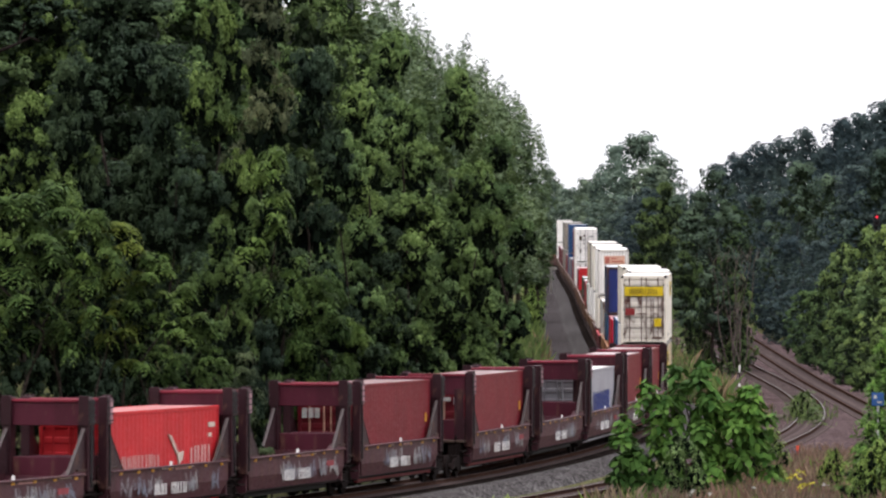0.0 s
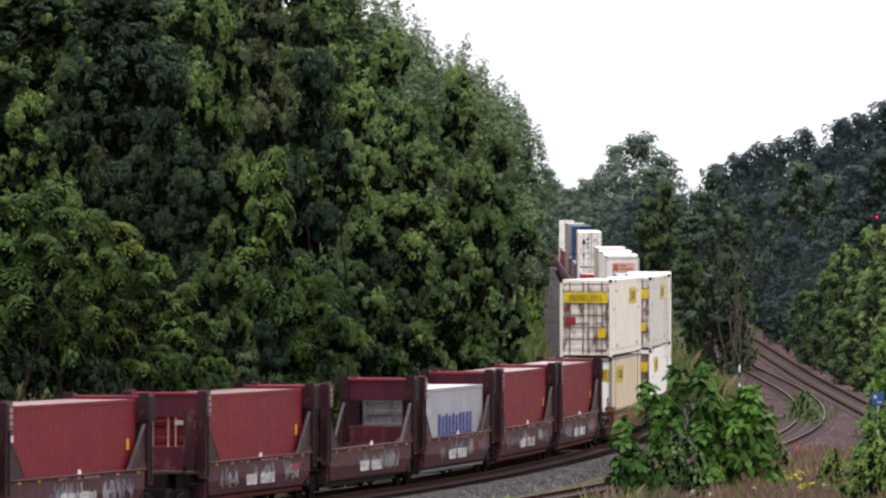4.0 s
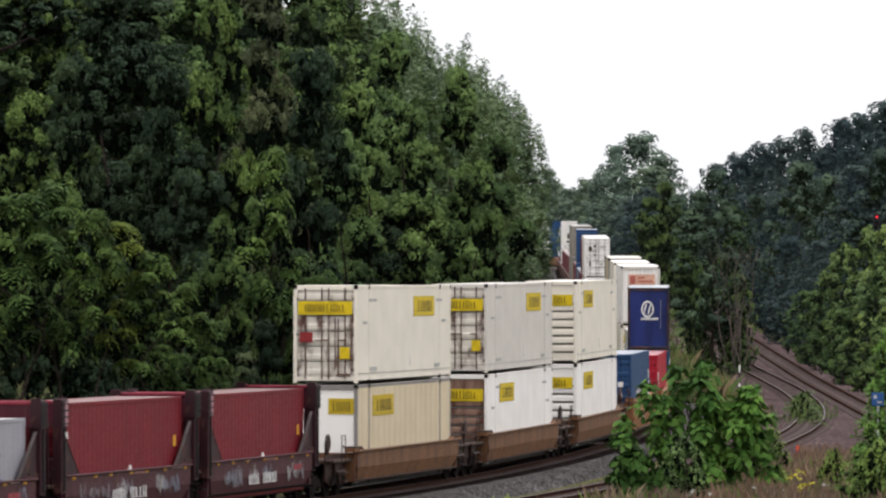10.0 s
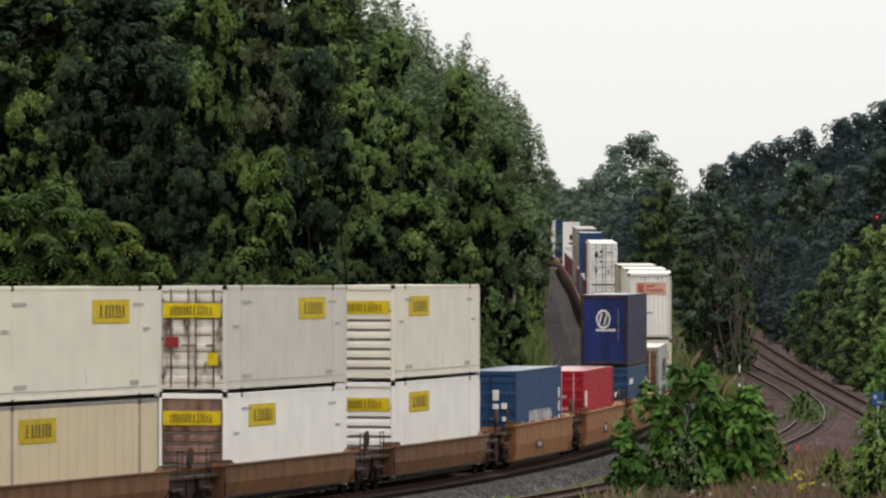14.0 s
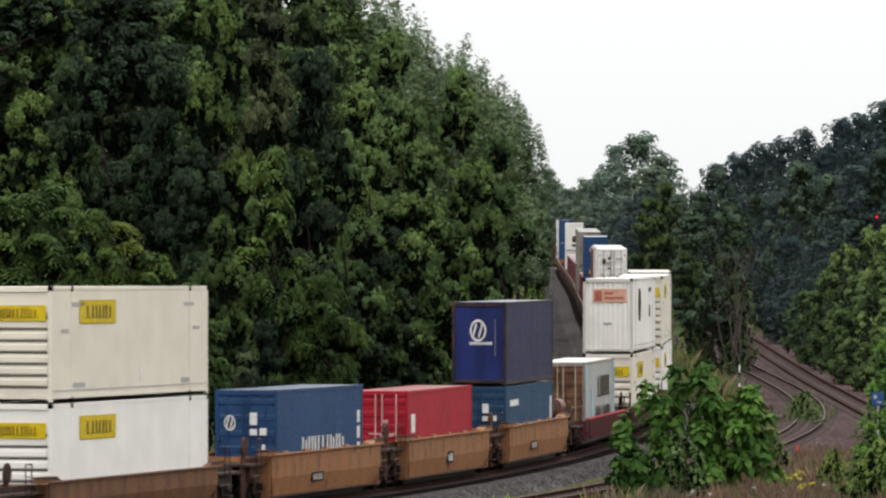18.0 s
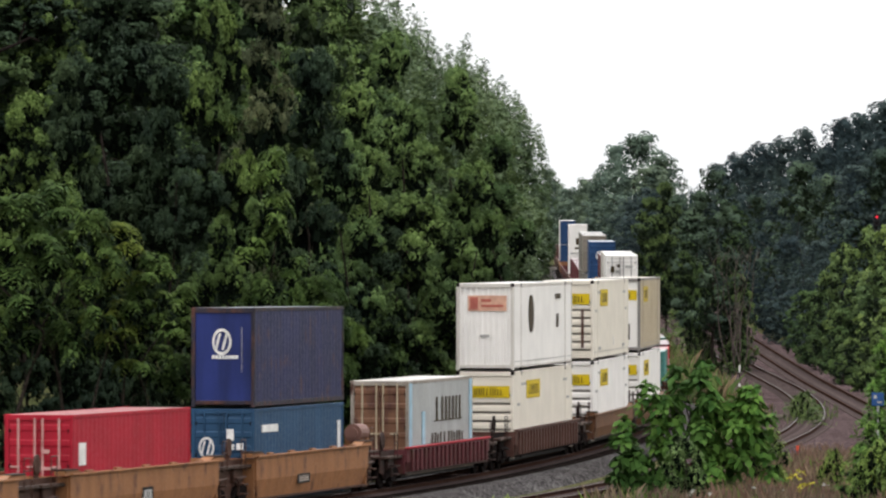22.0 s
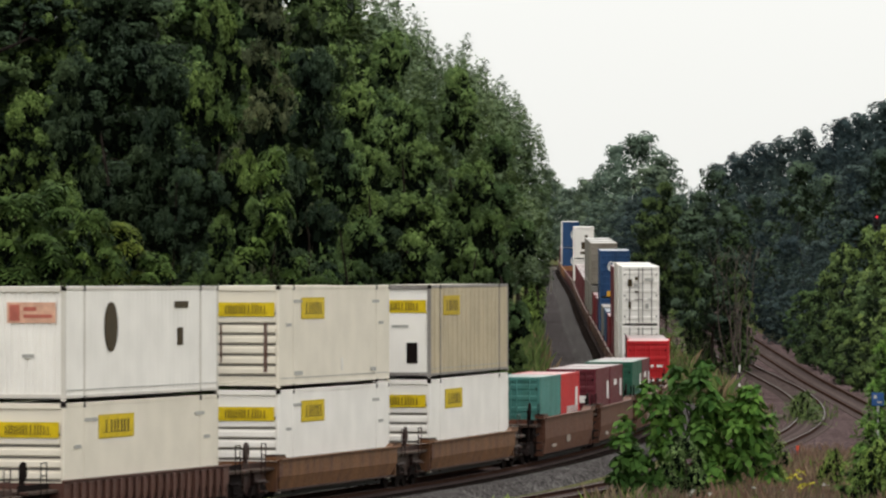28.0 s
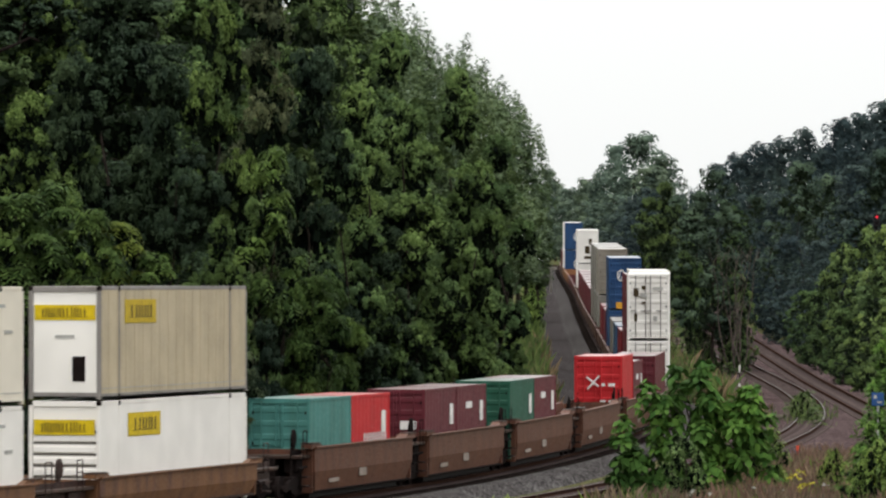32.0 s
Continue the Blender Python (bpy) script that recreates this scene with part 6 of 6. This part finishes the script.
# the big-leaved bush on rough ground
lobe_rows = []
rng = np.random.default_rng(77)
for sx, low, top, r in ((0.70, 1.9, 5.0, 0.48), (1.05, 1.9, 3.8, 0.52), (-0.46, 3.3, 5.1, 0.38), (2.55, 2.1, 4.5, 0.48), (1.95, 2.1, 4.0, 0.45), (3.2, 2.7, 3.5, 0.32), (-1.9, 3.8, 4.6, 0.32), (-1.3, 2.2, 4.0, 0.48), (-2.7, 2.6, 3.4, 0.34), (-2.1, 0.9, 2.35, 0.50), (-3.0, 1.3, 2.2, 0.36), (-0.7, 1.0, 3.0, 0.42), (1.1, 0.9, 2.3, 0.46), (1.95, 1.2, 2.1, 0.36), (3.3, 1.5, 2.2, 0.32), (0.26, 0.4, 1.9, 0.42), (-1.3, 0.4, 1.5, 0.40)):
    z = low
    while z < top:
        lobe_rows.append((sx + rng.normal() * 0.11, rng.normal() * 0.4, z, r * rng.uniform(0.55, 0.95), r * rng.uniform(0.5, 0.8)))
        z += 0.5
BIGLEAF = tree_kind(71, 5.4, 3.2, 0.2, 0, 240, 3, 0.32, 0.34, 1.0, LEAF_BROAD, 8, core=LEAF_SHADE, wide=0.36, lobes=lobe_rows, fill=0.35, broad=True)
x, y = at(42.8, 229), 229.0
plant(BIGLEAF, "bush", "large bright green bush with broad leaves beside the siding", "bush", x, y, 0, 6.4, 3.0)
for px, y, top, r, k in ((42, 223, 2.6, 1.0, 2), (33, 232, 2.2, 0.9, 1), (57, 236, 2.6, 0.9, 0), (73.5, 219, 2.0, 1.0, 1), (76, 217, 2.6, 1.1, 0), (68, 232, 1.8, 0.8, 0), (62.5, 330, 2.2, 0.8, 2)):
    x = at(px, y)
    plant(BUSHES[k], "bush", "loose green weed bush among the dry weeds", "bush", x, y, rnd.uniform(0, 360), top - float(ground_z(x, y)), r, "weed bushes")

for px, y, top, r in ((76.6, 230, 6.2, 1.0), (74.2, 221, 3.2, 0.8), (79.0, 230, 6.8, 1.3), (72.3, 221, 2.2, 0.8), (76.2, 222, 3.6, 0.6), (74.9, 228, 4.6, 0.6)):
    x = at(px, y)
    plant(SLIM, "bush", "bright yellowish green sapling beside the sign", "bush", x, y, rnd.uniform(0, 360), top - float(ground_z(x, y)), r, "saplings")


SPARSE = tree_kind(48, 3.0, 1.3, 0.1, 22, 70, 5, 0.5, 0.14, 0.2, LEAF_BANK, 6, core=LEAF_GREY, big=(0.2, 0.36), fill=0.3)


def weeds(name, label, n, area, heights, mat, seed, width=0.03, keep=None):
    """Thin upright blades strewn over a stretch of ground."""
    r = np.random.default_rng(seed)
    x, y = r.uniform(area[0], area[1], n), r.uniform(area[2], area[3], n)
    if keep:
        m = keep(x, y)
        x, y = x[m], y[m]
    n = len(x)
    z = ground_z(x, y)
    patch = 0.55 + 0.45 * np.clip(lumps(x, y, 1.7, 0.7) + 0.6, 0, 1.4)
    h = r.uniform(heights[0], heights[1], n) * patch
    a = r.uniform(0, math.tau, n)
    lean = r.normal(size=(n, 2)) * 0.22
    wx, wy = np.cos(a) * width, np.sin(a) * width
    b0, b1 = np.stack([x - wx, y - wy, z - 0.1], -1), np.stack([x + wx, y + wy, z - 0.1], -1)
    m1 = np.stack([x + wx * 0.7 + lean[:, 0] * h * 0.4, y + wy * 0.7 + lean[:, 1] * h * 0.4, z + h * 0.6], -1)
    tip = np.stack([x + lean[:, 0] * h, y + lean[:, 1] * h, z + h], -1)
    me = from_arrays(name, np.stack([b0, b1, m1, tip], 1).reshape(-1, 3), np.arange(4 * n).reshape(-1, 4))
    me.materials.append(mat)
    return tagged(new(name, me), label, "weeds", kind="stuff")


def off_tracks(x, y):
    return (x > siding_x(y) + 3.2) & (x < OUT_X[0] - 4.5 + 0 * y)


weeds("dry_weeds", "tall dry straw-coloured weeds beside the siding", 26000, (4, 24, 205, 274), (0.5, 1.25), STRAW, 3, 0.035, off_tracks)
weeds("reddish_weeds", "reddish brown seeding weeds on rough ground", 26000, (8, 24, 212, 280), (0.5, 1.3), PURPLE, 4, 0.035, off_tracks)
weeds("green_weeds", "green weeds and grass on rough ground", 14000, (4, 24, 205, 268), (0.4, 1.1), LEAF_LIGHT, 5, 0.045, off_tracks)
weeds("verge_grass", "tall pale grass on the verge of the main line", 9000, (14.6, 18.0, 365, 480), (0.7, 2.0), LEAF_BANK, 6, 0.06)
weeds("verge_straw", "dry straw among the grass of the verge", 5000, (14.6, 18.2, 365, 480), (0.7, 2.1), STRAW, 26, 0.05)
def between_lines(x, y):
    return (x > np.interp(y, TY, TX) + 3.4) & (x < siding_x(y) - 2.2) & (lumps(x, y, 4.0, 0.3) + np.clip((y - 330) / 90, -0.2, 1.2) > 0.35)


weeds("gravel_grass", "thin dry grass growing in the gravel between lines", 9000, (8, 22, 290, 440), (0.3, 1.0), STRAW, 21, 0.04, between_lines)
weeds("gravel_herbs", "green herbs growing in the gravel between lines", 9000, (8, 22, 300, 440), (0.3, 1.1), LEAF_OLIVE, 22, 0.05, between_lines)
weeds("gravel_weeds", "thin weeds at the foot of the hillside", 24000, (0.5, 8.5, 330, 520), (0.8, 2.3), LEAF_BANK, 7, 0.06, lambda x, y: (x < np.interp(y, TY, TX) - 6.2) & (x > np.interp(y, TY, TX) - 11))
weeds("slope_straw", "dry grass at the foot of the hillside", 5000, (0.5, 9.5, 330, 480), (0.7, 2.2), STRAW, 27, 0.05, lambda x, y: (x < np.interp(y, TY, TX) - 5.6) & (x > np.interp(y, TY, TX) - 9.5))
weeds("siding_weeds", "green weeds growing in the siding", 500, (19.5, 25.5, 322, 350), (0.4, 1.3), LEAF_OLIVE, 9, 0.06, lambda x, y: abs(x - siding_x(y)) < 1.5)
weeds("track_weeds", "small weeds beside the siding rail", 500, (1.5, 3.6, 224, 232), (0.2, 0.7), LEAF_LIGHT, 10, 0.05)

for px, y, h, r in ((61.5, 336, 2.2, 1.0), (63.5, 332, 2.6, 1.1), (64.4, 325, 1.9, 0.9), (62.4, 341, 2.0, 0.9), (60.4, 331, 1.7, 0.8), (65.2, 320, 1.5, 0.8)):
    x = at(px, y)
    plant(SPARSE, "bush", "loose grey-green weed bush in the siding", "bush", x, y, rnd.uniform(0, 360), h, r, "siding bushes")

# yellow-flowered and white-flowered weeds
def flowers(name, label, spots, mat, r, seed, petal=0.12):
    g = np.random.default_rng(seed)
    lob = []
    for x, y, z in spots:
        for k in range(5):
            lob.append((x + g.normal() * r, y + g.normal() * r, z + g.normal() * r * 0.8, r * 0.55, r * 0.3))
    v, f = leaf_cloud(g, lob, 500 / (r * 40), 3, petal, petal, 0.2, wide=0.4, broad=True)
    me = from_arrays(name, v, f)
    me.materials.append(mat)
    return tagged(new(name, me), label, "flowers", kind="stuff")


flowers("yellow_flowers", "bright yellow flowering weeds", [(at(61.5, 225), 225, 0.8), (at(63, 225), 225, 0.35), (at(74, 221), 221, 0.9), (at(75.5, 221), 221, 1.5), (at(76, 220), 220, 0.7), (at(73, 221), 221, 0.3)], LEAF_YELLOW, 0.16, 12)
LACE = leafy("white_umbels", (0.5, 0.5, 0.48), (0.7, 0.7, 0.68), (1.0, 1.0, 1.0))
flowers("white_flowers", "small white flower umbels among the weeds", [(at(42.5, 221), 221, 0.15), (at(43.3, 221), 221, 0.3), (at(46.5, 221), 221, 0.2), (at(54, 222), 222, 0.4), (at(66.5, 228), 228, 0.3), (at(59, 222), 222, 0.3)], LACE, 0.035, 13, 0.06)

# ---- line-side things ----
BLUE_SIGN = plain("blue_sign_face", (0.020, 0.07, 0.21), 0.4)
POST_GREY = plain("grey_post_paint", (0.30, 0.30, 0.30), 0.6)
GLOW, gn, gl, gb = material("red_signal_lens", 0.3)
gb.inputs["Base Color"].default_value = (0.3, 0.01, 0.02, 1)
gb.inputs["Emission Color"].default_value = (1.0, 0.03, 0.06, 1)
gb.inputs["Emission Strength"].default_value = 0.9

x, y = at(75.7, 226), 226.0
g = float(ground_z(x, y))
sign = tagged(empty("sign", pose(x, y, g, 0, 0, -8)), "small blue sign with white marks on a post", "sign")
part("post", boxes((-0.04, 0.04, -0.02, 0.06, -0.2, 3.9 - g)), POST_GREY, sign)
face = part("board", boxes((-0.24, 0.24, -0.06, -0.03, 3.46 - g, 3.98 - g, 0.01)), BLUE_SIGN, sign, "blue board")
part("lettering", boxes((-0.16, -0.04, -0.068, -0.058, 3.74 - g, 3.88 - g), (-0.02, 0.16, -0.068, -0.058, 3.56 - g, 3.63 - g)), GREYMARK, face)

x, y = 17.1, 277.0
stake = tagged(empty("marker_stake", pose(x, y, float(ground_z(x, y)))), "short orange-red marker stake in the weeds", "marker")
bm = bmesh.new()
rod(bm, (0, 0, -0.2), (0, 0, 1.0), 0.05, 8)
part("pole", bm, RED_INK, stake)
part("cap", boxes((-0.07, 0.07, -0.05, 0.05, 0.82, 1.05, 0.01)), plain("orange_red_cap", (0.55, 0.08, 0.04)), stake)

x, y = 19.2, 372.0
post = tagged(empty("marker_post", pose(x, y, float(ground_z(x, y)))), "slim dark marker post with a white top", "post")
bm = bmesh.new()
rod(bm, (0, 0, -0.3), (0, 0, 2.2), 0.035, 8)
part("pole", bm, STEEL, post)
part("band", boxes((-0.055, 0.055, -0.055, 0.055, 2.15, 2.6, 0.02)), WHITE, post, "white band")
part("band", boxes((-0.06, 0.06, -0.06, 0.06, 1.2, 1.42, 0.02)), WHITE, post, "white band")

x, y = 14.0, 745.0
post = tagged(empty("marker_post", pose(x, y, float(ground_z(x, y)))), "grey post with a crosshead beside the main line", "post")
bm = bmesh.new()
rod(bm, (0, 0, -0.3), (0, 0, 3.2), 0.11, 8)
part("pole", bm, GREYBOX, post)
part("crosshead", boxes((-0.75, 0.75, -0.1, 0.1, 3.1, 3.5, 0.02)), GREYBOX, post)

x, y = 33.2, 440.0
g = float(ground_z(x, y))
sig = tagged(empty("railway_signal", pose(x, y, g)), "tall dark railway signal mast showing a red light", "signal")
bm = bmesh.new()
rod(bm, (0, 0, -0.3), (0, 0, 13.5 - g), 0.10, 8)
part("mast", bm, STEEL, sig)
for zz, lit in ((12.9 - g, True), (11.7 - g, False)):
    bm = bmesh.new()
    bx(bm, -0.26, 0.26, -0.34, -0.1, zz - 0.5, zz + 0.5, 0.06)
    head = part("signal_head", bm, BLACK, sig)
    for k, on in ((0.24, lit), (-0.22, False)):
        bm = bmesh.new()
        disc(bm, (0.0, zz + k), 0.10, -0.36, -0.33, 14)
        part("lens", bm, GLOW if on else STEEL, head)
        bm = bmesh.new()
        bx(bm, -0.2, 0.2, -0.6, -0.34, zz + k + 0.17, zz + k + 0.21, 0.01)
        part("hood", bm, BLACK, head)
part("ladder", boxes((-0.2, -0.16, 0.1, 0.14, 0, 12.4 - g), (0.16, 0.2, 0.1, 0.14, 0, 12 - g)), STEEL, sig)

# a bare bough that sticks out of the wood's front
bm = bmesh.new()
pts = [(-84.0, 16.5), (-77.0, 17.25), (-74.0, 17.5), (-71.8, 17.75), (-70.3, 17.6)]
pts = [front_tree.matrix_basis.inverted() @ Vector((at(p, 221.0), 221.0, q)) for p, q in pts]
for k in range(4):
    rod(bm, pts[k], pts[k + 1], 0.09 - 0.02 * k, 6)
rod(bm, pts[2], pts[2] + Vector((0.2, -0.2, 0.8)), 0.04, 5)
part("bough", bm, STEEL, front_tree, "bare dark bough")


def motions():
    """The train rolls along the main line, each car and container on its own keys."""
    times = [0.0, 2.0, 4.0, 6.0, 8.0, 10.0, 12.0, 14.0, 16.0, 18.0, 20.0, 22.0, 24.0, 26.0, 28.0, 30.0, 32.0]
    for ob, s, up in MOVERS:
        walk(ob, [(t, car_pose(s - travelled(t), 7.5, up)) for t in times])


motions()
